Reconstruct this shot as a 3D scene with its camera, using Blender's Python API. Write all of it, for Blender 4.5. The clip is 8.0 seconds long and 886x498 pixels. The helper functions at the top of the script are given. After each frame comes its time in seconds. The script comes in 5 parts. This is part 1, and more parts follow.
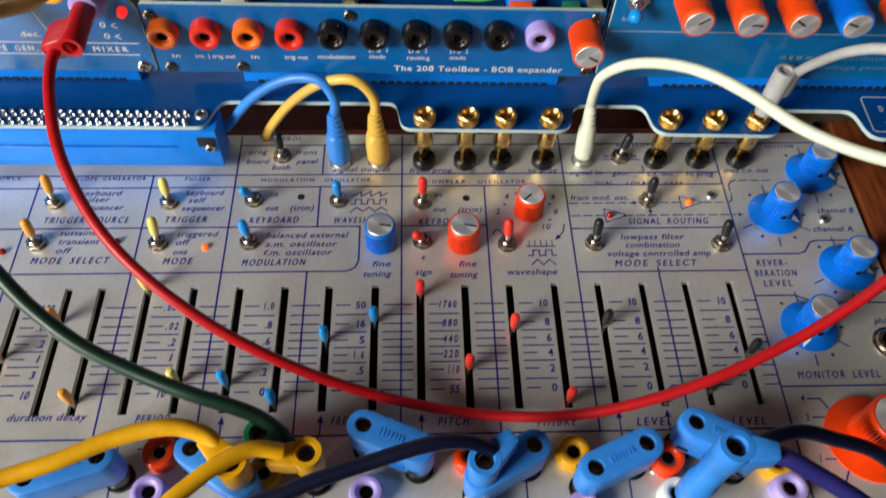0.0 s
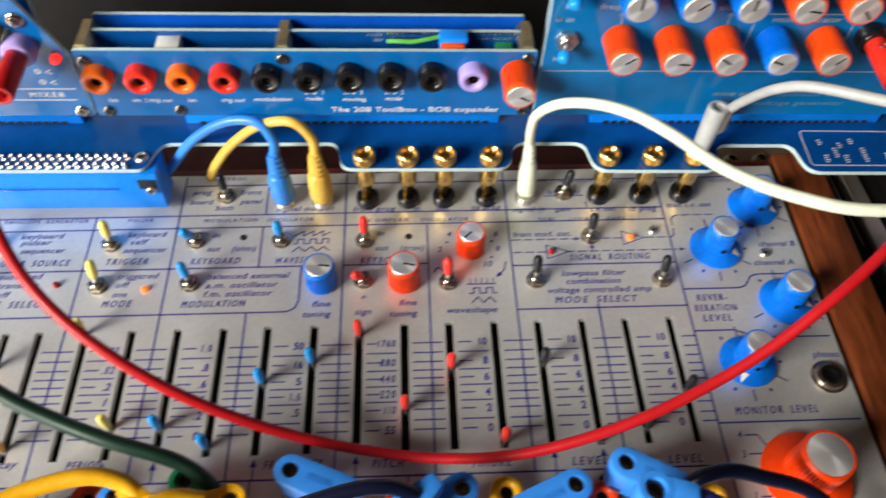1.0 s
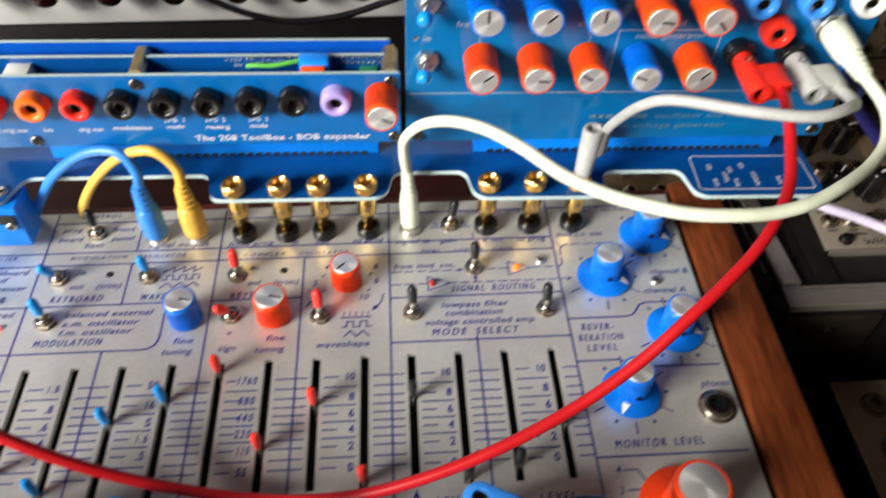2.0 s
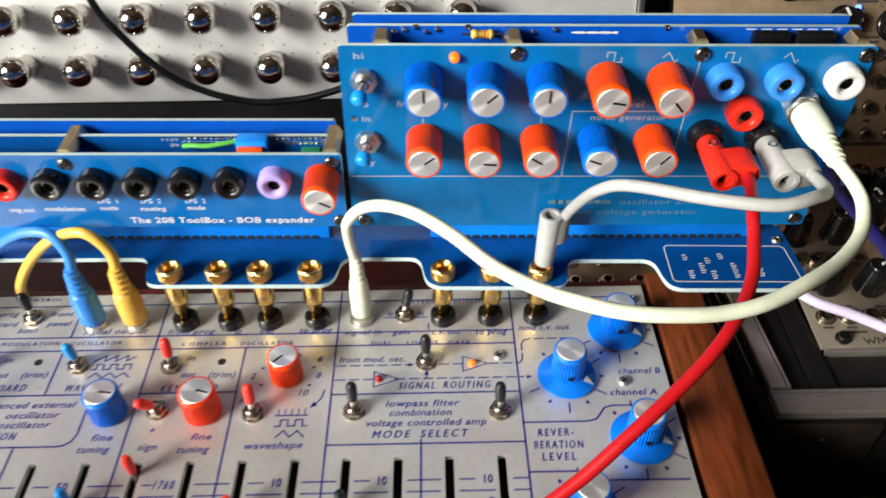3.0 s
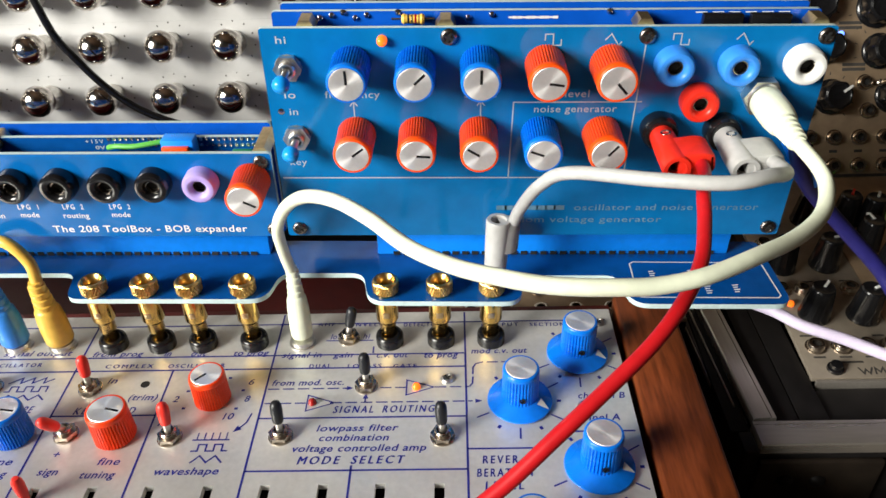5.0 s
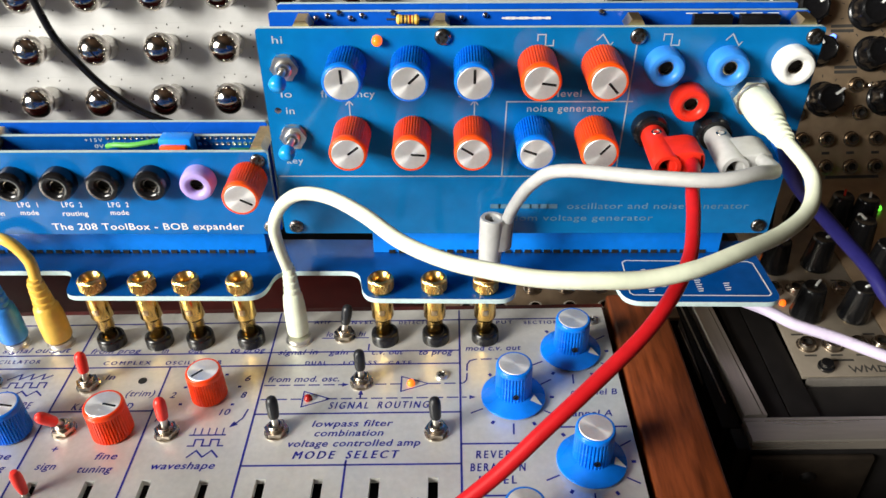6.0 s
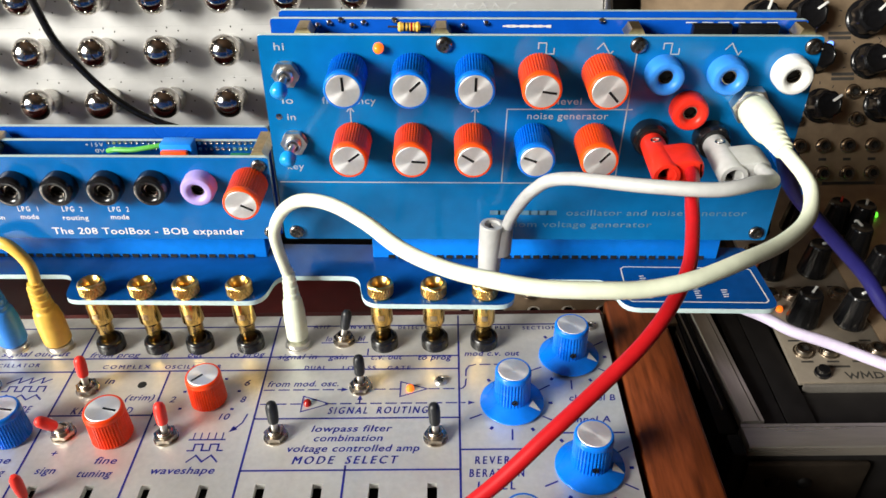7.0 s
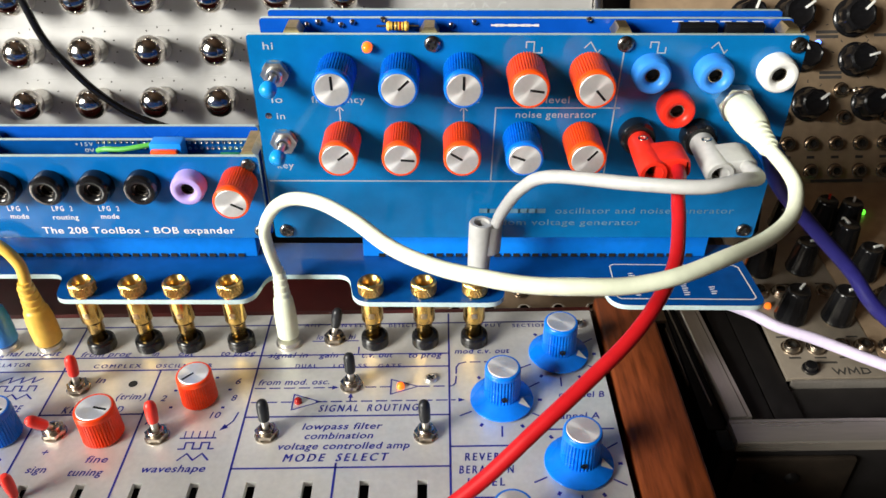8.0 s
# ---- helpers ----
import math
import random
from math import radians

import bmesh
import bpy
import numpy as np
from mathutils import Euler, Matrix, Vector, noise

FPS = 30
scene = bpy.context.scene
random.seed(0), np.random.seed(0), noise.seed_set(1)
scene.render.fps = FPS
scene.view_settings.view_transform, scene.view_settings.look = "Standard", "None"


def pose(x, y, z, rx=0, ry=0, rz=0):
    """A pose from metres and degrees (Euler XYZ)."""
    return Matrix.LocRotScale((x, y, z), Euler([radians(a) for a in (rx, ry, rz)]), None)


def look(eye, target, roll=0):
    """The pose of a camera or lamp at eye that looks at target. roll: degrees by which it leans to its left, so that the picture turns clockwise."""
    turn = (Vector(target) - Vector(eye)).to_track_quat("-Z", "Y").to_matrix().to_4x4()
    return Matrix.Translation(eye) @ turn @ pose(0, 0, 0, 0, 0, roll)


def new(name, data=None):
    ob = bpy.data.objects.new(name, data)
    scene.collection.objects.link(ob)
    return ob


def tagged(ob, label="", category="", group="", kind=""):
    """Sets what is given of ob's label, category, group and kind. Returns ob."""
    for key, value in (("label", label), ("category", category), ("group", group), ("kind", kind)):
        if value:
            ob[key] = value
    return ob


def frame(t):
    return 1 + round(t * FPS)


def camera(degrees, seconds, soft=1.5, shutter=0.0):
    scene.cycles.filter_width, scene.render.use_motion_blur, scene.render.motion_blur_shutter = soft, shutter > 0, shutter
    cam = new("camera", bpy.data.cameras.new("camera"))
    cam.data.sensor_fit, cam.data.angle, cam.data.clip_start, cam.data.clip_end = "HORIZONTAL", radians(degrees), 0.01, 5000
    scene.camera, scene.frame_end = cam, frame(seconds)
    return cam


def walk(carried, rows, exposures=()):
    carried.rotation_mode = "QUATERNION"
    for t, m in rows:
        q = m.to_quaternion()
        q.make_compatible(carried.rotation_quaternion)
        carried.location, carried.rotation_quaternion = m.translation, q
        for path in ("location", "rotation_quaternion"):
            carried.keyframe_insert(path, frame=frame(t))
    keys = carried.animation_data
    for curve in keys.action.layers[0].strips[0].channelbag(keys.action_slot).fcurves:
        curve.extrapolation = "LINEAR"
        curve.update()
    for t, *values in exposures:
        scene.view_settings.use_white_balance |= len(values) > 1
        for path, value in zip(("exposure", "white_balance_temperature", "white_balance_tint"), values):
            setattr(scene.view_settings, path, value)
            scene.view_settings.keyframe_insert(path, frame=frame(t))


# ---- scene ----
cam = camera(60.06, 8.0, 1.5, 0.9)
PATH = [
    (0, (-0.00881, -0.10188, 0.25859), (0.06663, 1.19303, -1.68900), 2.23),
    (0.5, (-0.00304, -0.09932, 0.26241), (0.07864, 1.23100, -1.66091), 2.04),
    (1, (0.01384, -0.09874, 0.26217), (0.10236, 1.26195, -1.63947), 1.78),
    (1.5, (0.03854, -0.10198, 0.25216), (0.13260, 1.32979, -1.59630), 1.00),
    (2, (0.06120, -0.10532, 0.24203), (0.17634, 1.42471, -1.52471), 1.17),
    (2.2, (0.06626, -0.10249, 0.24393), (0.18822, 1.46119, -1.49263), 1.58),
    (3.3, (0.10508, -0.08766, 0.21797), (0.09595, 1.66107, -1.33683), -1.30),
    (3.5, (0.11151, -0.08927, 0.21123), (0.10386, 1.67627, -1.32449), -1.55),
    (4, (0.11831, -0.08784, 0.20483), (0.09034, 1.74462, -1.25012), -1.28),
    (4.2, (0.11899, -0.08885, 0.19871), (0.08841, 1.76160, -1.23325), -1.74),
    (5.5, (0.12321, -0.09272, 0.19209), (0.06924, 1.80594, -1.17457), -1.83),
    (6, (0.12347, -0.09526, 0.19232), (0.07652, 1.80440, -1.17322), -1.77),
    (6.5, (0.12318, -0.09558, 0.19359), (0.08147, 1.80388, -1.17240), -1.61),
    (7, (0.12225, -0.09495, 0.19455), (0.08756, 1.80504, -1.17090), -1.29),
    (7.5, (0.12404, -0.09456, 0.19516), (0.09799, 1.80353, -1.17311), -1.18),
    (8, (0.12373, -0.09630, 0.19490), (0.10728, 1.80293, -1.17193), -1.17),
]
EXPOSURES = [(0.0, -0.86), (0.5, -0.52), (1.0, -0.34), (2.0, -0.12), (3.5, -0.05), (8.0, 0.0)]
walk(cam, [(t, look(eye, target, roll)) for t, eye, target, roll in PATH], EXPOSURES)

# ---- world and window light ----
world = bpy.data.worlds.new("sky")
scene.world = world
world.use_nodes = True
wn = world.node_tree.nodes
sky = wn.new("ShaderNodeTexSky")
sky.sky_type, sky.sun_disc = "NISHITA", False
sky.sun_elevation, sky.sun_rotation = radians(35), radians(-100)
wn["Background"].inputs["Strength"].default_value = 0.05
world.node_tree.links.new(sky.outputs["Color"], wn["Background"].inputs["Color"])
WINDOW = (-1.30, -0.82, 0.76)          # middle of the window opening
sill = bpy.data.lights.new("window_light", "AREA")
sill.shape, sill.size, sill.size_y, sill.energy, sill.color = "RECTANGLE", 0.74, 0.74, 90.0, (1.0, 0.975, 0.895)
window_lamp = new("window_light", sill)
window_lamp.matrix_world = look((WINDOW[0] + 0.01, WINDOW[1], WINDOW[2]), (0.0, 0.05, 0.0))

U = 0.00117                             # metres to one plan unit


# ---- tools ----
def at(x, y, z, rx=0, ry=0, rz=0):
    return pose(x * U, y * U, z * U, rx, ry, rz)


def aim(p, d, up=(0, 1, 0)):
    """A pose at p, in plan units, whose z axis runs along d."""
    q = Vector(d).to_track_quat("Z", "Y")
    return Matrix.Translation(Vector(p) * U) @ q.to_matrix().to_4x4()


def finish(bm, name, materials, angle=38):
    bmesh.ops.recalc_face_normals(bm, faces=bm.faces)
    bm.transform(Matrix.Scale(U, 4))
    me = bpy.data.meshes.new(name)
    bm.to_mesh(me)
    bm.free()
    for m in materials if isinstance(materials, (list, tuple)) else [materials]:
        me.materials.append(m)
    me.polygons.foreach_set("use_smooth", [True] * len(me.polygons))
    me.set_sharp_from_angle(angle=radians(angle))
    return me


def part(name, bm, material, parent=None, label="", m=None):
    me = bm if isinstance(bm, bpy.types.Mesh) else finish(bm, name, material)
    ob = new(name, me)
    if parent:
        ob.parent = parent
    if m is not None:
        ob.matrix_basis = m
    return tagged(ob, label=label)


def thing(name, label, category, group="", m=None, kind=""):
    ob = new(name)
    ob.empty_display_size = 0.01
    if m is not None:
        ob.matrix_basis = m
    return tagged(ob, label, category, group, kind)


def box(x0, x1, y0, y1, z0, z1, bevel=0.0, bm=None, seg=2):
    own = bmesh.new()
    bmesh.ops.create_cube(own, size=1, matrix=Matrix.Translation(((x0 + x1) / 2, (y0 + y1) / 2, (z0 + z1) / 2)) @ Matrix.Diagonal((x1 - x0, y1 - y0, z1 - z0, 1)))
    if bevel:
        bmesh.ops.bevel(own, geom=own.edges[:], offset=bevel, segments=seg, affect="EDGES", profile=0.5)
    return joined(bm, own)


def joined(bm, own, m=None):
    """Adds own to bm."""
    if m is not None:
        own.transform(m)
    if bm is None:
        return own
    tmp = bpy.data.meshes.new("joining")
    own.to_mesh(tmp)
    own.free()
    bm.from_mesh(tmp)
    bpy.data.meshes.remove(tmp)
    return bm


def lathe(profile, n=28, flutes=0, depth=0.0, bm=None, m=None):
    """A turned body about z. profile: (radius, z) or (radius, z, 1) where the flutes run."""
    own = bmesh.new()
    rings = []
    for r, z, *f in profile:
        if r < 1e-6:
            rings.append([own.verts.new((0, 0, z))])
            continue
        ring = []
        for k in range(n):
            a = 2 * math.pi * k / n
            rr = r - (depth if f and f[0] and flutes and (k * flutes * 3 // n) % 3 == 0 else 0)
            ring.append(own.verts.new((rr * math.cos(a), rr * math.sin(a), z)))
        rings.append(ring)
    for a, b in zip(rings, rings[1:]):
        if len(a) == 1 and len(b) == 1:
            continue
        for k in range(n):
            j = (k + 1) % n
            if len(a) == 1:
                own.faces.new((a[0], b[k], b[j]))
            elif len(b) == 1:
                own.faces.new((a[k], a[j], b[0]))
            else:
                own.faces.new((a[k], a[j], b[j], b[k]))
    return joined(bm, own, m)


def curve_points(pts, steps=8):
    P = [Vector(p) for p in pts]
    P = [2 * P[0] - P[1]] + P + [2 * P[-1] - P[-2]]
    out = []
    for i in range(1, len(P) - 2):
        a, b, c, d = P[i - 1:i + 3]
        for s in range(steps):
            f = s / steps
            out.append(0.5 * (2 * b + (c - a) * f + (2 * a - 5 * b + 4 * c - d) * f * f + (3 * b - a - 3 * c + d) * f ** 3))
    return out + [P[-2]]


def tube(pts, r, n=12, steps=8, bm=None, radii=None):
    """A round cord along a smooth line through pts."""
    line = curve_points(pts, steps)
    own = bmesh.new()
    rings = []
    side = None
    for i, p in enumerate(line):
        t = (line[min(i + 1, len(line) - 1)] - line[max(i - 1, 0)]).normalized()
        side = (t.orthogonal() if side is None else side - t * side.dot(t)).normalized()
        up = t.cross(side)
        rr = r if radii is None else radii[0] + (radii[1] - radii[0]) * i / (len(line) - 1)
        rings.append([own.verts.new(p + (side * math.cos(2 * math.pi * k / n) + up * math.sin(2 * math.pi * k / n)) * rr) for k in range(n)])
    for a, b in zip(rings, rings[1:]):
        for k in range(n):
            own.faces.new((a[k], a[(k + 1) % n], b[(k + 1) % n], b[k]))
    own.faces.new(rings[0][::-1])
    own.faces.new(rings[-1])
    return joined(bm, own)


def rounded(corners, seg=5):
    """A flat outline from (x, y, radius) corners."""
    out = []
    n = len(corners)
    for i, (x, y, r) in enumerate(corners):
        p = Vector((x, y))
        a = (Vector(corners[i - 1][:2]) - p).normalized()
        b = (Vector(corners[(i + 1) % n][:2]) - p).normalized()
        if r <= 0:
            out.append(p)
            continue
        p0, p1 = p + a * r, p + b * r
        for s in range(seg + 1):
            f = s / seg
            out.append(p0 * (1 - f) ** 2 + p * 2 * f * (1 - f) + p1 * f * f)
    return out


def prism(outline, z0, z1, bm=None, m=None, edge_index=0):
    own = bmesh.new()
    lo = [own.verts.new((p[0], p[1], z0)) for p in outline]
    hi = [own.verts.new((p[0], p[1], z1)) for p in outline]
    own.faces.new(lo[::-1])
    own.faces.new(hi)
    for k in range(len(lo)):
        j = (k + 1) % len(lo)
        own.faces.new((lo[k], lo[j], hi[j], hi[k])).material_index = edge_index
    return joined(bm, own, m)


def loaf(outline, z0, z1, e=0.7, bm=None):
    """An upright block over an outline, its top and bottom edges rounded by e."""
    own = bmesh.new()
    P = [Vector(p) for p in outline]
    mid = sum(P, Vector((0, 0))) / len(P)
    size = max((p - mid).length for p in P)
    rings = [[own.verts.new((*(mid + (p - mid) * (1 - e * g / size)), h)) for p in P] for g, h in ((1, z0), (0.3, z0 + e * 0.3), (0, z0 + e), (0, z1 - e), (0.3, z1 - e * 0.3), (1, z1))]
    for lo, hi in zip(rings, rings[1:]):
        for k in range(len(P)):
            j = (k + 1) % len(P)
            own.faces.new((lo[k], lo[j], hi[j], hi[k]))
    own.faces.new(rings[0][::-1])
    own.faces.new(rings[-1])
    return joined(bm, own)


def ribbon(pts, w, bm=None, z=0.06):
    """A printed line of width w through flat points."""
    own = bm or bmesh.new()
    mark = own.faces.layers.int.get("stroke") or own.faces.layers.int.new("stroke")
    number = 1 + max((f[mark] for f in own.faces), default=0)
    P = [Vector(p) for p in pts]
    closed = len(P) > 3 and (P[0] - P[-1]).length < 1e-4
    if closed:
        P.pop()
    n = len(P)
    rows = []
    for i, p in enumerate(P):
        a = (p - P[i - 1]).normalized() if i or closed else (P[1] - p).normalized()
        b = (P[(i + 1) % n] - p).normalized() if i < n - 1 or closed else a
        na, nb = Vector((-a.y, a.x)), Vector((-b.y, b.x))
        side = na + nb
        side = na if side.length < 0.1 else side.normalized()
        k = w / 2 / max(0.4, side.dot(na))
        lead = (-a if i == 0 else b) * (w / 2) if not closed and i in (0, n - 1) else Vector((0, 0))
        rows.append([own.verts.new((*(p + lead + side * k * e), z)) for e in (-1, 1)])
    for i in range(n if closed else n - 1):
        q, r = rows[i], rows[(i + 1) % n]
        own.faces.new((q[0], r[0], r[1], q[1]))[mark] = number
    return own


def strokes(bm, name, material, parent, m=None):
    """Each printed stroke of bm as a part of its own."""
    mark = bm.faces.layers.int["stroke"]
    sets = {}
    for f in bm.faces:
        sets.setdefault(f[mark], []).append([v.co.copy() for v in f.verts])
    for faces in sets.values():
        one = bmesh.new()
        for f in faces:
            one.faces.new([one.verts.new(c) for c in f])
        bmesh.ops.remove_doubles(one, verts=one.verts[:], dist=0.001)
        part(name, one, material, parent, "", m)
    bm.free()


glyphs = {}


def lettering(text, x0, x1, y, cap, parent, material, slant=0.0, weight=0.0, m=None, z=0.06):
    """Printed words from x0 to x1 on the base line y, with capitals cap high."""
    key = (text, slant, weight)
    if key not in glyphs:
        cu = bpy.data.curves.new("lettering", "FONT")
        caps = text.upper() == text and text.lower() != text
        cu.body, cu.size, cu.shear, cu.offset, cu.resolution_u = text, 1.0, slant, 0.0 if caps else weight, 3
        cu.space_character, cu.space_word = (1.42, 2.0) if text.upper() == text and len(text) > 2 and slant + weight > 0.005 else (1.08, 1.0)
        ob = new("lettering", cu)
        glyphs[key] = bpy.data.meshes.new_from_object(ob.evaluated_get(bpy.context.evaluated_depsgraph_get()))
        bpy.data.objects.remove(ob)
        if caps and weight:                      # bold capitals: two more impressions beside the first
            bm = bmesh.new()
            bm.from_mesh(glyphs[key])
            first = bm.faces[:]
            for n, (dx, dy) in enumerate(((2.2, 0.8), (-2.2, -0.8))):
                for v in bmesh.ops.duplicate(bm, geom=first)["geom"]:
                    if isinstance(v, bmesh.types.BMVert):
                        v.co += Vector((weight * dx, weight * dy, 0.03 * (n + 1)))
            bm.to_mesh(glyphs[key])
            bm.free()
    me = glyphs[key].copy()
    co = np.empty(len(me.vertices) * 3)
    me.vertices.foreach_get("co", co)
    co = co.reshape(-1, 3)
    lo, hi = co[:, 0].min(), co[:, 0].max()
    co[:, 0] = x0 + (co[:, 0] - lo) * (x1 - x0) / (hi - lo)
    co[:, 1] = y + co[:, 1] * cap / 0.70
    co[:, 2] = z + co[:, 2] * 0.2
    me.vertices.foreach_set("co", (co * U).ravel())
    me.materials.clear()
    me.materials.append(material)
    return part("lettering", me, None, parent, "", m)


# ---- materials ----
def mat(name, color, rough=0.5, metal=0.0, var=0.12, scale=260.0, bump=0.0, grain=1500.0, coat=0.0, glow=0.0, spin=False, stretch=None, streak=0.0):
    """A surface: base colour with fine and broad variation, gloss with wear, fine relief."""
    m = bpy.data.materials.new(name)
    m.use_nodes = True
    nt = m.node_tree
    bs = nt.nodes["Principled BSDF"]
    tc = nt.nodes.new("ShaderNodeTexCoord")
    src = tc.outputs["Object"]
    if stretch:
        mp = nt.nodes.new("ShaderNodeMapping")
        mp.inputs["Scale"].default_value = stretch
        nt.links.new(src, mp.inputs["Vector"])
        src = mp.outputs["Vector"]

    def noise_of(s, detail=4.0):
        n = nt.nodes.new("ShaderNodeTexNoise")
        n.inputs["Scale"].default_value, n.inputs["Detail"].default_value = s, detail
        nt.links.new(src, n.inputs["Vector"])
        return n.outputs["Fac"]

    def span(sock, lo, hi):
        r = nt.nodes.new("ShaderNodeMapRange")
        r.inputs["From Min"].default_value, r.inputs["From Max"].default_value = 0.3, 0.7
        r.inputs["To Min"].default_value, r.inputs["To Max"].default_value = lo, hi
        nt.links.new(sock, r.inputs["Value"])
        return r.outputs["Result"]

    fine, broad = noise_of(scale), noise_of(scale * 0.12, 2.0)
    mul = nt.nodes.new("ShaderNodeMath")
    mul.operation = "MULTIPLY"
    nt.links.new(span(fine, 1 - var, 1 + var), mul.inputs[0])
    nt.links.new(span(broad, 1 - var * 0.8, 1 + var * 0.8), mul.inputs[1])
    hsv = nt.nodes.new("ShaderNodeHueSaturation")
    hsv.inputs["Color"].default_value = (*color, 1)
    nt.links.new(mul.outputs[0], hsv.inputs["Value"])
    nt.links.new(hsv.outputs["Color"], bs.inputs["Base Color"])
    nt.links.new(span(broad, max(0.02, rough - 0.06), min(1, rough + 0.08)), bs.inputs["Roughness"])
    bs.inputs["Metallic"].default_value = metal
    bs.inputs["Coat Weight"].default_value = coat
    bs.inputs["Coat Roughness"].default_value = 0.12
    if spin:
        bs.inputs["Anisotropic"].default_value = 0.7
        tg = nt.nodes.new("ShaderNodeTangent")
        tg.direction_type, tg.axis = "RADIAL", "Z"
        nt.links.new(tg.outputs[0], bs.inputs["Tangent"])
    if bump:
        b = nt.nodes.new("ShaderNodeBump")
        b.inputs["Strength"].default_value, b.inputs["Distance"].default_value = bump, 0.0003
        nt.links.new(noise_of(grain, 3.0), b.inputs["Height"])
        nt.links.new(b.outputs["Normal"], bs.inputs["Normal"])
    if glow:
        bs.inputs["Emission Color"].default_value = (*color, 1)
        bs.inputs["Emission Strength"].default_value = glow
    return m


PLATE = mat("satin_aluminium", (0.72, 0.705, 0.67), 0.36, 0.55, 0.05, 500, 0.05, 2500)
INK = mat("blue_ink", (0.006, 0.010, 0.21), 0.55, 0, 0.15, 900)
BLACK = mat("black_plastic", (0.007, 0.007, 0.008), 0.22, 0, 0.2, 500, 0.05)
RUBBER = mat("dark_rubber", (0.014, 0.015, 0.018), 0.36, 0, 0.2, 500, 0.1)
# near-black that stands in for the shade inside holes, slots and gaps
VOID = mat("hole_shade_black", (0.006, 0.006, 0.006), 0.8)
BLUE = mat("blue_plastic", (0.001, 0.165, 0.74), 0.28, 0, 0.08, 400, 0.04)
SKY = mat("light_blue_plastic", (0.036, 0.25, 0.78), 0.38, 0, 0.08, 300, 0.06)
CYAN = mat("bright_blue_vinyl", (0.006, 0.30, 0.80), 0.3, 0, 0.06, 400, 0.03)
ORANGE = mat("orange_red_plastic", (0.90, 0.082, 0.004), 0.34, 0, 0.08, 400, 0.04)
VERMILION = mat("vermilion_plastic", (0.84, 0.050, 0.002), 0.32, 0, 0.08, 400, 0.04)
RED = mat("red_plastic", (0.72, 0.026, 0.012), 0.34, 0, 0.08, 400, 0.04)
CORAL = mat("coral_red_vinyl", (0.80, 0.040, 0.028), 0.32, 0, 0.06, 400, 0.03)
AMBER = mat("orange_plastic", (0.90, 0.15, 0.004), 0.34, 0, 0.08, 400, 0.04)
TAN = mat("orange_vinyl", (0.80, 0.33, 0.03), 0.34, 0, 0.08, 400, 0.04)
YELLOW = mat("yellow_plastic", (0.80, 0.40, 0.006), 0.36, 0, 0.08, 300, 0.05)
PALE = mat("pale_yellow_vinyl", (0.78, 0.66, 0.16), 0.36, 0, 0.08, 300, 0.05)
CREAM = mat("cream_yellow_vinyl", (0.82, 0.50, 0.08), 0.38, 0, 0.08, 300, 0.05)
LILAC = mat("lilac_plastic", (0.42, 0.33, 0.72), 0.36, 0, 0.06, 400, 0.04)
WHITE = mat("white_plastic", (0.80, 0.80, 0.77), 0.34, 0, 0.04, 400, 0.04)
IVORY = mat("off_white_vinyl", (0.77, 0.81, 0.63), 0.40, 0, 0.06, 300, 0.06)
GREY = mat("grey_vinyl", (0.44, 0.44, 0.43), 0.42, 0, 0.08, 300, 0.06)
GREEN = mat("dark_green_vinyl", (0.003, 0.028, 0.015), 0.40, 0, 0.1, 300, 0.05)
GREENP = mat("green_plastic", (0.01, 0.20, 0.08), 0.36, 0, 0.1, 300, 0.05)
REDV = mat("red_vinyl", (0.46, 0.008, 0.012), 0.36, 0, 0.08, 300, 0.05)
NAVY = mat("navy_vinyl", (0.004, 0.006, 0.026), 0.38, 0, 0.1, 300, 0.05)
VIOLET = mat("violet_blue_vinyl", (0.020, 0.018, 0.14), 0.38, 0, 0.1, 300, 0.05)
MAUVE = mat("pale_mauve_vinyl", (0.68, 0.60, 0.78), 0.40, 0, 0.08, 300, 0.05)
CHROME = mat("chrome", (0.66, 0.62, 0.58), 0.13, 1.0, 0.03, 300)
STEEL = mat("nickel_steel", (0.72, 0.70, 0.66), 0.36, 1.0, 0.1, 600, 0.05)
SPUN = mat("spun_aluminium", (0.90, 0.89, 0.88), 0.42, 0.75, 0.03, 900, 0.02, 4000, 0, 0, True)
DARKSTEEL = mat("blackened_steel", (0.24, 0.22, 0.20), 0.30, 1.0, 0.15, 600, 0.05)
NUT = mat("tarnished_nickel", (0.50, 0.44, 0.37), 0.26, 1.0, 0.2, 600, 0.05)
GOLD = mat("gold_plate", (0.86, 0.56, 0.16), 0.16, 1.0, 0.08, 500, 0.04)
KNURL = mat("knurled_gold", (0.84, 0.56, 0.19), 0.30, 1.0, 0.2, 900, 0.1)
BRASS = mat("dull_brass", (0.66, 0.50, 0.28), 0.36, 1.0, 0.15, 500, 0.05)
MASK = mat("blue_solder_mask", (0.002, 0.145, 0.40), 0.13, 0, 0.08, 160, 0.02, 900, 0.12)
MASKB = mat("clear_blue_solder_mask", (0.002, 0.120, 0.40), 0.13, 0, 0.08, 160, 0.02, 900, 0.12)
MASKD = mat("deep_blue_solder_mask", (0.002, 0.066, 0.27), 0.22, 0, 0.10, 160, 0.02, 900, 0.4)
MASKM = mat("royal_blue_solder_mask", (0.003, 0.085, 0.50), 0.24, 0, 0.10, 160, 0.02, 900, 0.4)
GLASSFIBRE = mat("pale_board_edge", (0.50, 0.64, 0.64), 0.5, 0, 0.08, 600, 0.1)
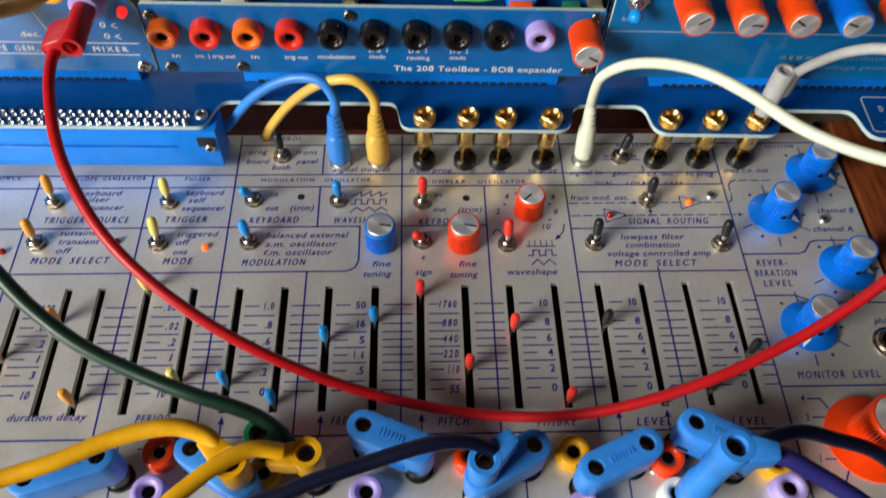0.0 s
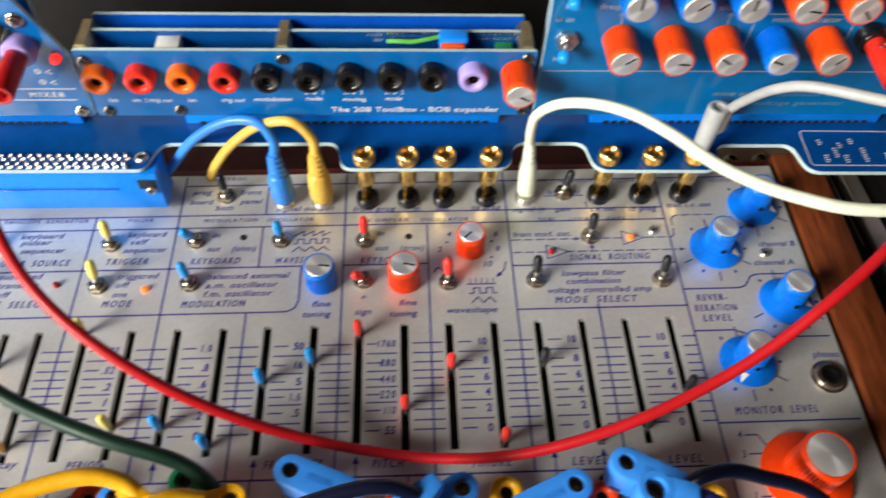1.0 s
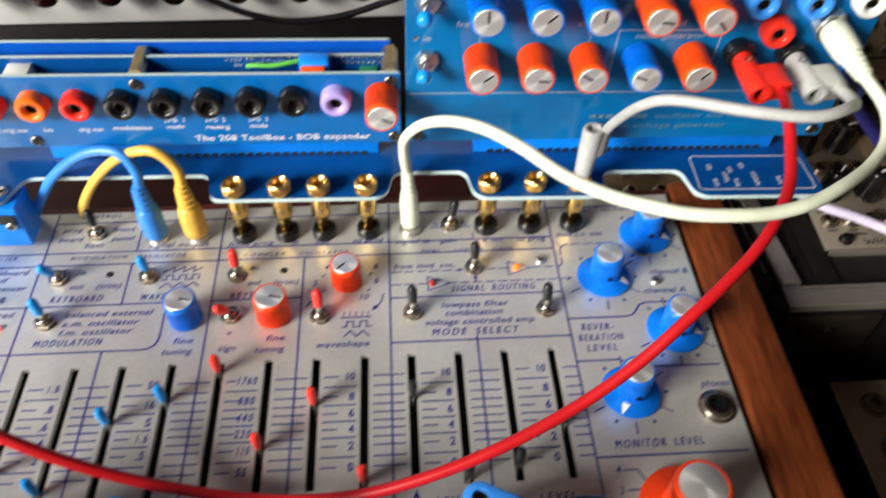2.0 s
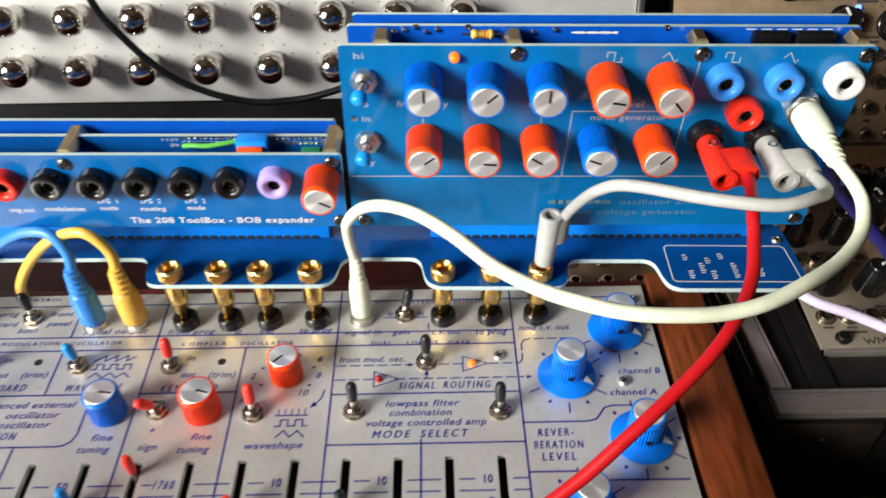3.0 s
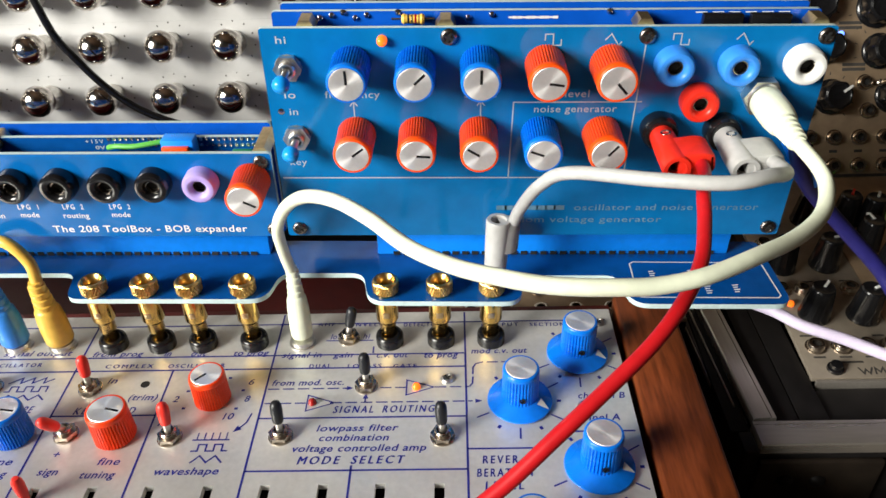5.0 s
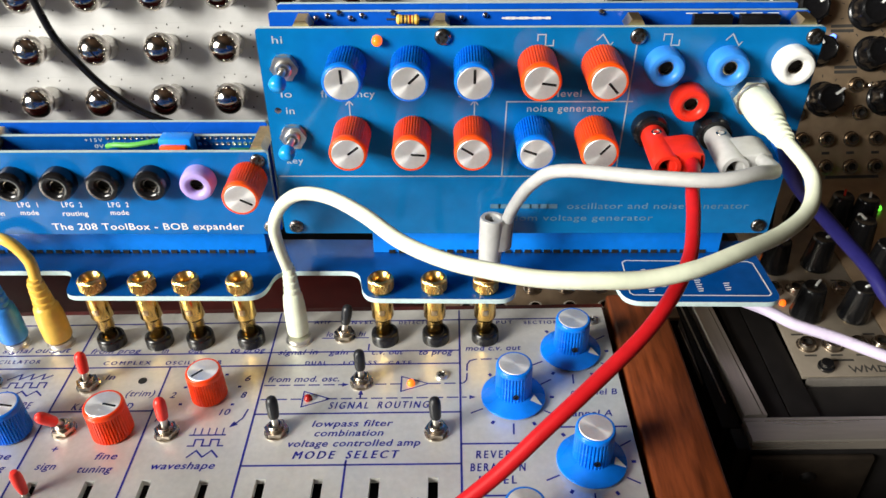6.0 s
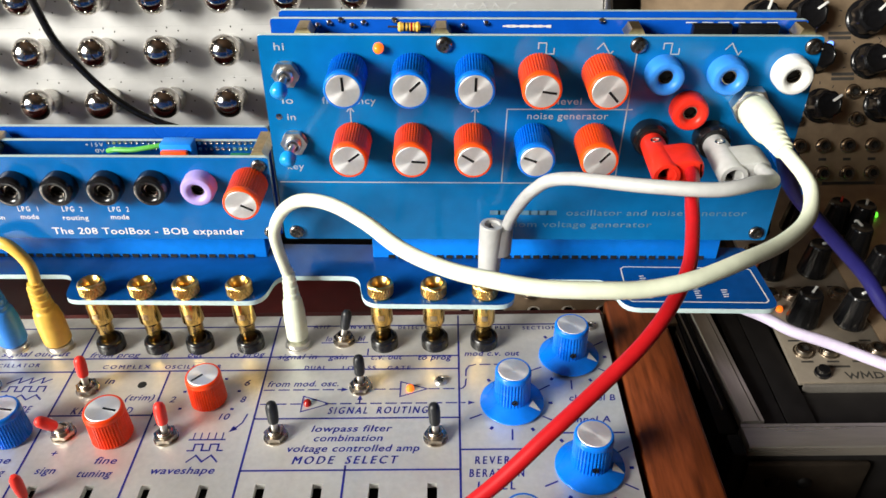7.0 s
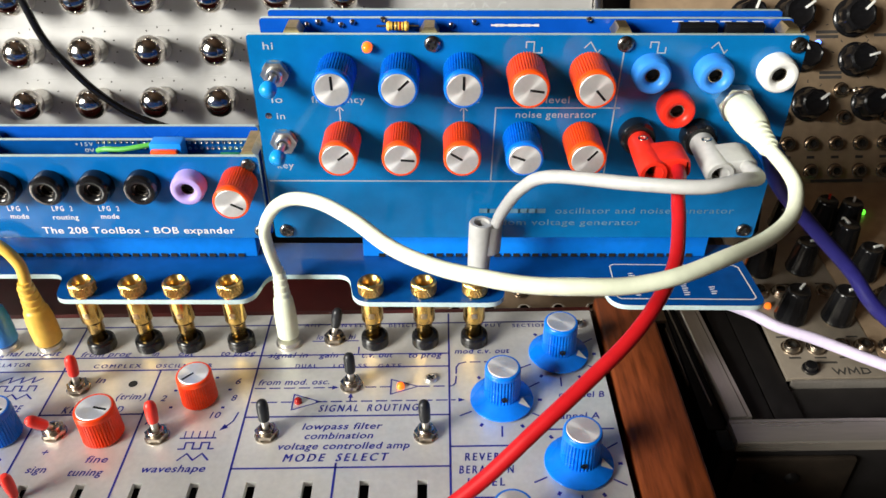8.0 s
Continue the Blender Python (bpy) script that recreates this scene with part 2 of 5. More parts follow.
SLOT_BLUE = mat("blue_connector_plastic", (0.003, 0.25, 0.95), 0.36, 0, 0.06, 300, 0.04)
SILK = mat("white_silkscreen", (0.72, 0.72, 0.70), 0.55, 0, 0.06, 900)
SILKFAINT = mat("faint_silkscreen", (0.11, 0.23, 0.33), 0.5, 0, 0.25, 300)
SILKDIM = mat("dull_silkscreen", (0.36, 0.42, 0.47), 0.5, 0, 0.08, 900)
SOLDER = mat("tinned_solder", (0.72, 0.72, 0.72), 0.2, 1.0, 0.1, 900)
WOOD = mat("dark_walnut", (0.145, 0.034, 0.010), 0.40, 0, 0.4, 90, 0.25, 700, 0.0, 0, False, (6, 0.7, 6))
DESK = mat("dark_desk_wood", (0.055, 0.030, 0.018), 0.5, 0, 0.3, 40, 0.1, 600, 0, 0, False, (1, 6, 6))
CREAMPANEL = mat("white_painted_steel", (0.47, 0.465, 0.455), 0.38, 0, 0.05, 120, 0.05)
RACK = mat("tarnished_aluminium", (0.47, 0.34, 0.22), 0.36, 0.55, 0.12, 160, 0.06)
RACKPALE = mat("brushed_module_aluminium", (0.42, 0.36, 0.285), 0.38, 0.5, 0.1, 160, 0.06)
RIM = mat("satin_case_rail", (0.53, 0.485, 0.43), 0.32, 0.80, 0.06, 120, 0.06, 900, 0, 0, False, (8, 0.6, 8))
CASE = mat("black_case_laminate", (0.007, 0.006, 0.006), 0.55, 0, 0.3, 120, 0.1)
# unseen ceiling: brown for warm reflections in chrome, dark to limit bounced light
CEIL = mat("unseen_ceiling_brown", (0.105, 0.060, 0.034), 0.9, 0, 0.06, 8, 0.1, 200)
PRINT = mat("dark_print", (0.05, 0.045, 0.04), 0.6)
# unseen walls, kept very dark to hold back fill light
WALLP = mat("warm_grey_wall", (0.055, 0.046, 0.038), 0.9, 0, 0.1, 8, 0.1, 200)
MAROON = mat("dark_red_lacquer", (0.13, 0.014, 0.012), 0.4, 0, 0.25, 60, 0.1)
LAMP_ORANGE = mat("lit_orange_lens", (1.0, 0.17, 0.012), 0.25, 0, 0.02, 500, 0, 900, 0, 1.1)
LAMP_RED = mat("lit_red_lens", (1.0, 0.03, 0.02), 0.25, 0, 0.02, 500, 0, 900, 0, 1.6)
LAMP_GREEN = mat("lit_green_lens", (0.15, 1.0, 0.05), 0.25, 0, 0.02, 500, 0, 900, 0, 1.6)
LAMP_BLUE = mat("lit_blue_lens", (0.12, 0.25, 1.0), 0.25, 0, 0.02, 500, 0, 900, 0, 3.0)
DULL_RED = mat("dark_red_lens", (0.30, 0.012, 0.010), 0.2, 0, 0.05, 500)

for dull, level in ((WOOD, 0.2), (CASE, 0.25), (DESK, 0.2), (MAROON, 0.25), (ORANGE, 0.5), (RED, 0.35), (REDV, 0.35), (VERMILION, 0.5), (MASK, 0.42), (MASKB, 0.42), (BLUE, 0.5), (CORAL, 0.4), (RUBBER, 0.35)):
    dull.node_tree.nodes["Principled BSDF"].inputs["Specular IOR Level"].default_value = level

# ---- room ----
floor_z = -0.86


def metres(bm):
    bm.transform(Matrix.Scale(1 / U, 4))
    return bm


def slab(name, dims, material, label, bevel=0.0):
    ob = part(name, metres(box(*dims, bevel)), material)
    return tagged(ob, label, name.split("_")[0], kind="structure")


slab("floor", (-1.5, 2.6, -2.2, 1.9, floor_z - 0.1, floor_z), DESK, "dark wooden floor of the room")
# ceiling and walls are out of view, added to enclose the light
slab("ceiling", (-1.5, 2.6, -2.2, 1.9, 1.75, 1.85), CEIL, "plain brown ceiling, unseen, added to close the room")
slab("wall_north", (-1.5, 2.6, 1.9, 2.0, floor_z, 1.75), WALLP, "plain warm grey back wall")
slab("wall_south", (-1.5, 2.6, -2.3, -2.2, floor_z, 1.75), WALLP, "plain warm grey wall behind the camera")
slab("wall_east", (2.6, 2.7, -2.2, 1.9, floor_z, 1.75), WALLP, "plain warm grey side wall")
bm = metres(box(-1.4, -1.3, -2.2, WINDOW[1] - 0.46, floor_z, 1.75))
for d in ((-1.4, -1.3, WINDOW[1] + 0.46, 1.9, floor_z, 1.75), (-1.4, -1.3, WINDOW[1] - 0.46, WINDOW[1] + 0.46, floor_z, WINDOW[2] - 0.51), (-1.4, -1.3, WINDOW[1] - 0.46, WINDOW[1] + 0.46, WINDOW[2] + 0.51, 1.75)):
    bm = joined(bm, metres(box(*d)))
tagged(part("wall_west", bm, WALLP), "plain wall with the window opening", "wall", kind="structure")

TOP = -72                               # desk top, in plan units under the panel
desk = thing("desk", "dark brown wooden desk under the instruments", "desk")
part("desktop", metres(box(-0.75, 0.95, -0.28, 0.62, TOP * U - 0.03, TOP * U, 0.004)), DESK, desk)
for x in (-0.70, 0.90):
    for y in (-0.23, 0.57):
        part("leg", metres(box(x - 0.03, x + 0.03, y - 0.03, y + 0.03, floor_z, TOP * U - 0.03, 0.003)), DESK, desk)

# ---- the synthesizer: plate, slots, print ----
synth = thing("synthesizer", "silver-grey synthesizer panel with blue print in a walnut case", "synthesizer")
SLOTS = [-138, -123, -112.2, -97, -82, -67, -52, -37.4, -22, -7, 8, 23, 38.2, 53, 68, 82.8, 98]
SW, LEFT, RIGHT, FRONT, BACK = 1.3, -221.0, 152.4, -40.0, 112.8
xs = [LEFT] + [e for s in SLOTS for e in (s - SW, s + SW)] + [RIGHT]
ys = [FRONT, 1.2, 45.6, BACK]
bm = bmesh.new()
grid = [[bm.verts.new((x, y, 0)) for y in ys] for x in xs]
for i in range(len(xs) - 1):
    for j in range(3):
        if not (j == 1 and i % 2 == 1):
            bm.faces.new((grid[i][j], grid[i + 1][j], grid[i + 1][j + 1], grid[i][j + 1]))
ext = bmesh.ops.extrude_face_region(bm, geom=bm.faces[:])
bmesh.ops.translate(bm, verts=[v for v in ext["geom"] if isinstance(v, bmesh.types.BMVert)], vec=(0, 0, -2.0))
part("faceplate", bm, PLATE, synth, "satin grey aluminium faceplate with slider slots")
# black sheet added below so that the slots look deep and shaded
part("slot_shade_sheet", box(LEFT + 4, RIGHT - 4, -6, 52, -9, -7, 0.3), VOID, synth, "black sheet under the slots, for the shade inside them")
part("case_back", box(LEFT - 2, 153.6, 113.4, 118, TOP, -2.6, 0.4), MAROON, synth, "dark red back wall of the case")
part("case_front", box(LEFT - 2, 153.6, FRONT - 6, FRONT - 0.6, TOP, -0.6, 0.4), CASE, synth, "dark front wall of the case")
part("wooden_cheek", box(154.6, 173.2, FRONT - 8, 119, TOP, 0.8, 1.2, None, 3), WOOD, synth, "reddish dark walnut side cheek")
part("wooden_cheek", box(-242, -223, FRONT - 8, 119, TOP, 0.8, 1.2, None, 3), WOOD, synth, "reddish dark walnut side cheek")

TICKS = [38, 34.4, 31, 28, 25.2, 22.5, 19.9, 17.2, 14.5, 11, 7.9]
SCALES = {3: ".002 .02 .2 1 3 10", 0: ".002 .02 .2 1 3 10", 5: "1.0 .8 .6 .4 .2 0", 7: "50 16 5 1.6 .5", 9: "1760 880 440 220 110 55", 11: "10 8 6 4 2 0", 13: "10 8 6 4 2 0", 15: "10 8 6 4 2 0"}
bm = bmesh.new()
for i, s in enumerate(SLOTS):
    e = SLOTS[i + 1] if i + 1 < len(SLOTS) else s + 10.0
    if i == 1:
        continue
    marks = SCALES.get(i, "").split()
    for k, y in enumerate(TICKS):
        if i in SCALES and k % 2 == 0 and k // 2 < len(marks):
            ribbon([(s + 2.9, y), (s + (5.6 if len(marks[k // 2]) > 3 else 7.0), y)], 0.46, bm)
        elif i in SCALES and k == 10:
            ribbon([(s + 2.9, y), (s + 7.0, y)], 0.46, bm)
        else:
            ribbon([(s + 2.9, y), (e - 2.7, y)], 0.46, bm)
strokes(bm, "scale_mark", INK, synth)
for i, words in SCALES.items():
    for k, w in enumerate(words.split()):
        wide = sum({".": 0.6, "1": 0.95 if w[0] == "1" else 1.5}.get(ch, 1.65) for ch in w)
        end = SLOTS[i + 1] - 3.0
        lettering(w, end - wide, end, TICKS[2 * k] - 1.25, 2.55, synth, INK, 0.2 if i in (0, 3, 9) else 0.04, 0.028)

WORDS = "CONTROL/-66.2/-51.3/110.1/s|prog/-70.8/-63.8/103.4/i|board/-71.1/-62.5/98.7/i|front/-53.0/-45.0/103.0/i|panel/-52.7/-44.5/98.6/i|both/-61.4/-54.7/95.7/i|signal output/-38.9/-17.4/94.7/i|MODULATION/-64.6/-45.4/90.1/s|OSCILLATOR/-41.7/-24.8/89.9/s|in/-61.0/-58.1/83.1/i|out/-61.8/-57.2/77.0/i|(trim)/-53.0/-44.7/76.9/i|KEYBOARD/-67.0/-49.7/71.6/b|WAVESHAPE/-37.2/-19.5/71.2/b|balanced external/-60.4/-31.8/65.1/i|a.m. oscillator/-60.4/-35.5/61.4/i|f.m. oscillator/-60.6/-37.1/57.9/i|MODULATION/-67.6/-45.9/53.8/b|fine/-23.2/-16.9/52.9/i|tuning/-26.2/-16.6/48.9/i|from prog/-10.5/5.3/93.9/i|in/12.0/14.1/93.8/i|out/20.4/25.2/93.7/i|to prog/33.7/44.7/93.6/i|COMPLEX/-4.7/10.1/88.8/s|OSCILLATOR/14.7/32.2/88.6/s|in/-1.7/1.2/82.5/i|out/-2.0/2.7/75.9/i|(trim)/6.9/15.4/75.6/i|KEYBOARD/-7.3/10.5/70.4/b|+/-6.8/-4.9/55.1/i|sign/-8.6/-3.1/49.4/i|fine/6.4/12.4/52.6/i|tuning/3.2/12.6/48.3/i|2/20.2/21.9/74.7/i|4/24.0/25.6/81.5/i|8/41.2/42.8/74.5/i|10/36.4/39.5/67.9/i|waveshape/22.7/39.8/49.1/i|mod c.v. out/107.2/124.4/93.0/i|REVER-/109.3/120.0/51.6/u|BERATION/107.7/122.3/47.4/u|LEVEL/109.7/119.6/43.4/u|channel A/133.4/147.9/65.8/i|MONITOR LEVEL/111.8/138.3/9.6/u|keyboard/-128.9/-113.7/84.2/i|pulser/-128.3/-117.5/81.4/i|sequencer/-127.5/-112.0/77.8/i|TRIGGER SOURCE/-138.4/-108.9/72.2/b|ENVELOPE GENERATOR/-136.7/-106.6/91.2/s|PULSER/-92.3/-83.3/90.9/s|keyboard/-91.2/-77.3/84.1/i|self/-89.7/-83.3/80.8/i|sequencer/-91.5/-76.2/77.2/i|TRIGGER/-96.4/-82.0/72.1/b|triggered/-91.1/-77.0/66.0/i|off/-91.1/-86.2/62.5/i|one/-91.4/-86.6/58.6/i|MODE/-94.3/-84.2/54.7/b|sustained/-131.7/-116.8/66.9/i|transient/-131.1/-117.3/63.2/i|off/-131.1/-125.8/59.5/i|MODE SELECT/-138.6/-112.2/55.3/b|SOURCE/-163.0/-151.5/91.7/s|duration decay/-130.5/-107.0/-0.3/i|PERIOD/-92.6/-82.3/-1.5/b|FREQUENCY/-34.3/-16.6/-3.1/b|PITCH/-2.1/7.5/-3.8/b|TIMBRE/27.6/39.9/-4.5/b|LEVEL/58.0/68.8/-4.9/b|LEVEL/87.3/97.7/-5.2/b|4/110.4/111.8/1.9/i|3/110.2/111.4/-4.3/i|2/110.7/111.9/-10.3/i|1/110.7/111.4/-17.0/i|AMP/58.2/63.8/106.5/s|ENVELOPE/68.8/83.2/106.2/s|DETECTOR/85.9/97.5/105.8/s|OUTPUT/110.7/122.6/105.3/s|SECTION/126.2/137.2/105.0/s|signal in/48.9/61.3/92.3/i|gain/64.8/70.8/92.1/i|c.v. out/78.2/87.9/91.8/i|to prog/92.8/103.2/91.5/i|DUAL/58.1/64.7/87.7/s|LOPASS/69.8/80.0/87.5/s|GATE/83.6/90.7/87.3/s|from mod. osc./48.1/69.4/80.6/i|SIGNAL ROUTING/67.5/96.5/69.7/b|lowpass filter/63.7/86.5/63.1/i|combination/64.9/84.0/59.7/i|voltage controlled amp/58.1/94.3/56.1/i|MODE SELECT/60.0/88.8/52.0/b|channel B/137.4/150.8/74.0/i|6/41.0/42.6/81.2/i|lo/63.0/65.0/100.4/i|hi/73.2/75.6/100.4/i|phones/142.6/151.7/28.7/i"
STYLE = {"s": (1.6, 0.0, 0.013), "i": (2.3, 0.22, 0.014), "b": (2.6, 0.24, 0.013), "u": (2.55, 0.12, 0.012)}
for item in WORDS.split("|"):
    w, x0, x1, y, k = item.rsplit("/", 4)
    cap, slant, weight = STYLE[k]
    lettering(w, float(x0), float(x1), float(y), cap, synth, INK, slant, weight)

# section lines
H1, H2, H3, H4, H5, HB = 107.6, 93.3, 87.6, 69.8, 51.2, -6.4
bm = bmesh.new()
for x, y0, y1 in ((-144.3, HB, H2), (-104.0, HB, H2), (-74.0, HB, 112), (-43.0, H4, H3), (-42.6, H2, H1), (-13.3, HB, 112), (16.8, HB, H3), (46.6, HB, 112), (105.4, -38, 112), (74.6, HB, H5), (-45.3, HB, H5)):
    ribbon([(x, y0), (x, y1)], 0.56, bm)
for y, x0, x1 in ((H1, -74, 150), (H2, -221, 105.4), (H3, -221, 105.4), (H4, -221, -28), (H4, -13.3, 16.8), (68.0, 46.6, 105.4), (H5, -221, -33), (49.9, 46.6, 105.4), (HB, -221, 105.4), (56.5, 105.4, 125)):
    ribbon([(x0, y), (x1, y)], 0.56, bm)
ribbon([(-28, H4), (-28, 55.5), (-29, 52.8), (-31, 51.5), (-33, H5)], 0.56, bm)
ribbon([(125, 56.5), (127.5, 57.2), (129, 59), (130.5, 61.2), (133, 62), (151, 62)], 0.56, bm)
ribbon([(105.4, 39.8), (119, 39.8), (122, 38.6), (124.5, 36.8), (150.5, 36.6)], 0.56, bm)
ribbon([(105.4, 7.0), (150.5, 7.0)], 0.56, bm)
strokes(bm, "section_line", INK, synth)
# signal paths with dashes and arrows
bm = bmesh.new()


def dashed(x0, x1, y, step=4.4, gap=1.5):
    x = x0
    while x < x1:
        ribbon([(x, y), (min(x + step - gap, x1), y)], 0.46, bm)
        x += step


def arrow(x, y, dx, dy, s=1.5):
    mark = bm.faces.layers.int["stroke"]
    number = 1 + max(f[mark] for f in bm.faces)
    bm.faces.new([bm.verts.new((*p, 0.06)) for p in ((x, y), (x - dx * s - dy * s * 0.4, y - dy * s + dx * s * 0.4), (x - dx * s + dy * s * 0.4, y - dy * s - dx * s * 0.4))])[mark] = number


dashed(47.5, 70.5, 79.2)
arrow(72.5, 79.2, 1, 0, 2)
dashed(80.5, 87.6, 79.2)
dashed(96.5, 106, 79.2)
dashed(47.5, 59, 73.6)
dashed(66.5, 107, 73.6)
arrow(110, 73.6, 1, 0, 2)
ribbon([(106.5, 79.4), (107.3, 80.5), (107.5, 83)], 0.46, bm)
ribbon([(107.5, 84.5), (107.6, 87), (108.5, 88.6), (110.5, 89.2)], 0.46, bm)
dashed(112, 124, 89.2)
for x, y in ((88.0, 79.2), (59.6, 73.6)):
    ribbon([(x, y - 3), (x + 8, y), (x, y + 3), (x, y - 3)], 0.4, bm)
ribbon([(76.3, 73.6), (76.3, 75.0)], 0.46, bm)
arrow(76.3, 77.0, 0, 1, 2)
ribbon([(62, 99.6), (65.4, 99.6)], 0.46, bm)
ribbon([(72.5, 99.6), (76.4, 99.6)], 0.46, bm)
ribbon([(77.0, 94.0), (77.0, 96.5)], 0.46, bm)
for x in (-82, -67, -37.4, -7, 53, 68):
    ribbon([(x, -6.4), (x, -2.5)], 0.46, bm)
    arrow(x, 0.2, 0, 1, 2.6)
# waveform signs
ribbon([(-31.5, 83.0), (-28.0, 85.2), (-28.0, 83.0), (-24.5, 85.2), (-24.5, 83.0), (-21.0, 85.2), (-21.0, 83.0), (-18.5, 84.6)], 0.46, bm)
ribbon([(-31.5, 79.6), (-30, 79.6), (-30, 81.6), (-27.8, 81.6), (-27.8, 79.6), (-25.6, 79.6), (-25.6, 81.6), (-23.4, 81.6), (-23.4, 79.6), (-21.2, 79.6), (-21.2, 81.6), (-19, 81.6), (-19, 79.6)], 0.46, bm)
ribbon([(-31.5, 76.2), (-29.5, 78.2), (-27.2, 76.2), (-25, 78.2), (-22.8, 76.2), (-20.6, 78.2), (-18.6, 76.4)], 0.46, bm)
ribbon([(30.2, 60.6), (40, 60.6)], 0.46, bm)
for k in range(5):
    ribbon([(31.2 + 2 * k, 60.6), (31.2 + 2 * k, 63.0)], 0.3, bm)
ribbon([(30.6, 56.8), (32.2, 56.8), (32.2, 59), (34.4, 59), (34.4, 56.8), (36.6, 56.8), (36.6, 59), (38.8, 59), (38.8, 56.8), (40.2, 56.8)], 0.46, bm)
ribbon([(31.4, 53.0), (33.4, 55.2), (35.5, 53.0), (37.6, 55.2), (39.6, 53.0)], 0.46, bm)
ribbon([(18.8, 66.0), (19.6, 67.6), (20.8, 67.8), (21.8, 66.6), (22.8, 65.6)], 0.46, bm)
ribbon([(44.4, 69.8), (43.6, 66.6), (41.6, 64.2)], 0.46, bm)
arrow(40.4, 63.2, -0.7, -0.7, 2.4)
for a in (-0.5, 0.35, 1.2, 2.0, 2.8, 3.6):
    box_at = (31.8 + 8.6 * math.cos(a), 76 + 8.6 * math.sin(a))
    ribbon([box_at, (box_at[0] + 0.2, box_at[1])], 0.8, bm)
for cx, cy in ((120.6, 73.2), (139.4, 92.0), (139.6, 50.0), (120.0, 27.5)):
    for k in range(10):
        a = radians(-65 + k * 31 - 90)
        c, s = math.cos(a), math.sin(a)
        if k % 2:
            ribbon([(cx + 11 * c, cy + 11 * s), (cx + 11.3 * c, cy + 11.3 * s)], 0.9, bm)
        else:
            ribbon([(cx + 10 * c, cy + 10 * s), (cx + 13.4 * c, cy + 13.4 * s)], 0.46, bm)
for y0, y1 in ((2.8, -1.0), (-3.2, -3.6), (-9.4, -9.0), (-16.2, -14.6), (-23.0, -19.5)):
    ribbon([(112.6, y0), (116.5, y0), (118.5, y1)], 0.46, bm)
# lines among the front sockets
for x in (-96, -52, -38, 8.6, 23, 53, 98):
    ribbon([(x, -6.4), (x, -30)], 0.46, bm)
for x0, x1 in ((-110, -100), (-90, -78), (-60, -48)):
    ribbon([(x0, -9.5), (x1, -9.5), (x1 + 3, -12.5)], 0.46, bm)
strokes(bm, "printed_sign", INK, synth)

# ---- controls on the plate ----
HEX = [(3.3 * math.cos(math.pi * k / 3), 3.3 * math.sin(math.pi * k / 3)) for k in range(6)]


def toggle(material, x, y, d, parent, label, m=None, long=1.0, fat=1.0):
    """A toggle switch: nut, bushing, bat lever along d, sleeve."""
    bm = prism([(px * (1.12 if m else 1.0), py * (1.12 if m else 1.0)) for px, py in HEX], 0.0, 1.8)
    bm = lathe([(3.45, 0.0), (3.45, 0.3), (3.2, 0.35)], 20, bm=bm)
    bm = lathe([(2.2, 1.4), (2.2, 2.7), (1.9, 3.0), (1.5, 3.0), (1.3, 1.9), (0, 1.9)], 18, bm=bm)
    root = part("toggle_switch", bm, STEEL if m else NUT, parent, label, m or at(x, y, 0))
    turn = aim((0, 0, 2.4), d)
    part("lever", lathe([(0.9, 0), (1.0, 1.5), (1.15, 4.5), (0, 4.5)], 14), STEEL, root, "", turn)
    k = long
    part("sleeve", lathe([(0, 2.9), (1.35 * fat, 2.9), (1.55 * fat, 3.5), (1.68 * fat, 6.5 * k), (1.62 * fat, 8.2 * k), (1.25 * fat, 9.2 * k), (0.6 * fat, 9.7 * k), (0, 9.8 * k)], 20), material, root, "coloured vinyl sleeve", turn)
    return root


for name, material, x, y, d in (("black", RUBBER, -58.0, 102.0, (-0.05, 0.05, 1)), ("blue", CYAN, -66.3, 81.6, (-0.22, -0.38, 0.9)), ("blue", CYAN, -35.9, 81.1, (0.0, -0.12, 1)), ("blue", CYAN, -65.8, 63.3, (-0.08, 0.05, 1)),
                                ("red", CORAL, -5.8, 80.3, (0, 0.16, 1)), ("red", CORAL, -6.0, 63.0, (-0.25, -0.45, 0.85)), ("red", CORAL, 23.5, 61.5, (-0.03, 0.22, 1)), ("black", RUBBER, 68.9, 100.6, (0.2, 0.1, 0.95)),
                                ("black", RUBBER, 76.2, 80.0, (0.0, 0.12, 1)), ("black", RUBBER, 54.2, 61.6, (-0.02, 0.2, 1)), ("black", RUBBER, 98.7, 60.7, (-0.03, 0.18, 1)),
                                ("pale yellow", PALE, -96.2, 80.9, (0.02, 0.14, 1)), ("pale yellow", PALE, -97.0, 63.2, (0.02, 0.3, 1)), ("orange", TAN, -136.6, 81.3, (-0.06, 0.36, 1)), ("orange", TAN, -138.3, 63.6, (0.0, 0.16, 1)),
                                ("blue", CYAN, -168, 81, (0, 0.1, 1)), ("blue", CYAN, -168, 63, (0, -0.2, 1))):
    toggle(material, x, y, d, synth, name + " sleeved toggle switch with a steel nut")


def slider(material, x, y, label):
    bm = box(-0.45, 0.45, -1.0, 1.0, -7.0, 3.2, 0.2)
    root = part("slider", bm, STEEL, synth, label, at(x, y, 0))
    part("slider_cap", lathe([(0, 1.2), (0.85, 1.2), (1.15, 2.0), (1.4, 4.4), (1.5, 6.8), (1.38, 8.5), (0.85, 9.6), (0, 9.9)], 16), material, root, "rounded vinyl cap", at(0, 0, 0, 0, 0, 0))


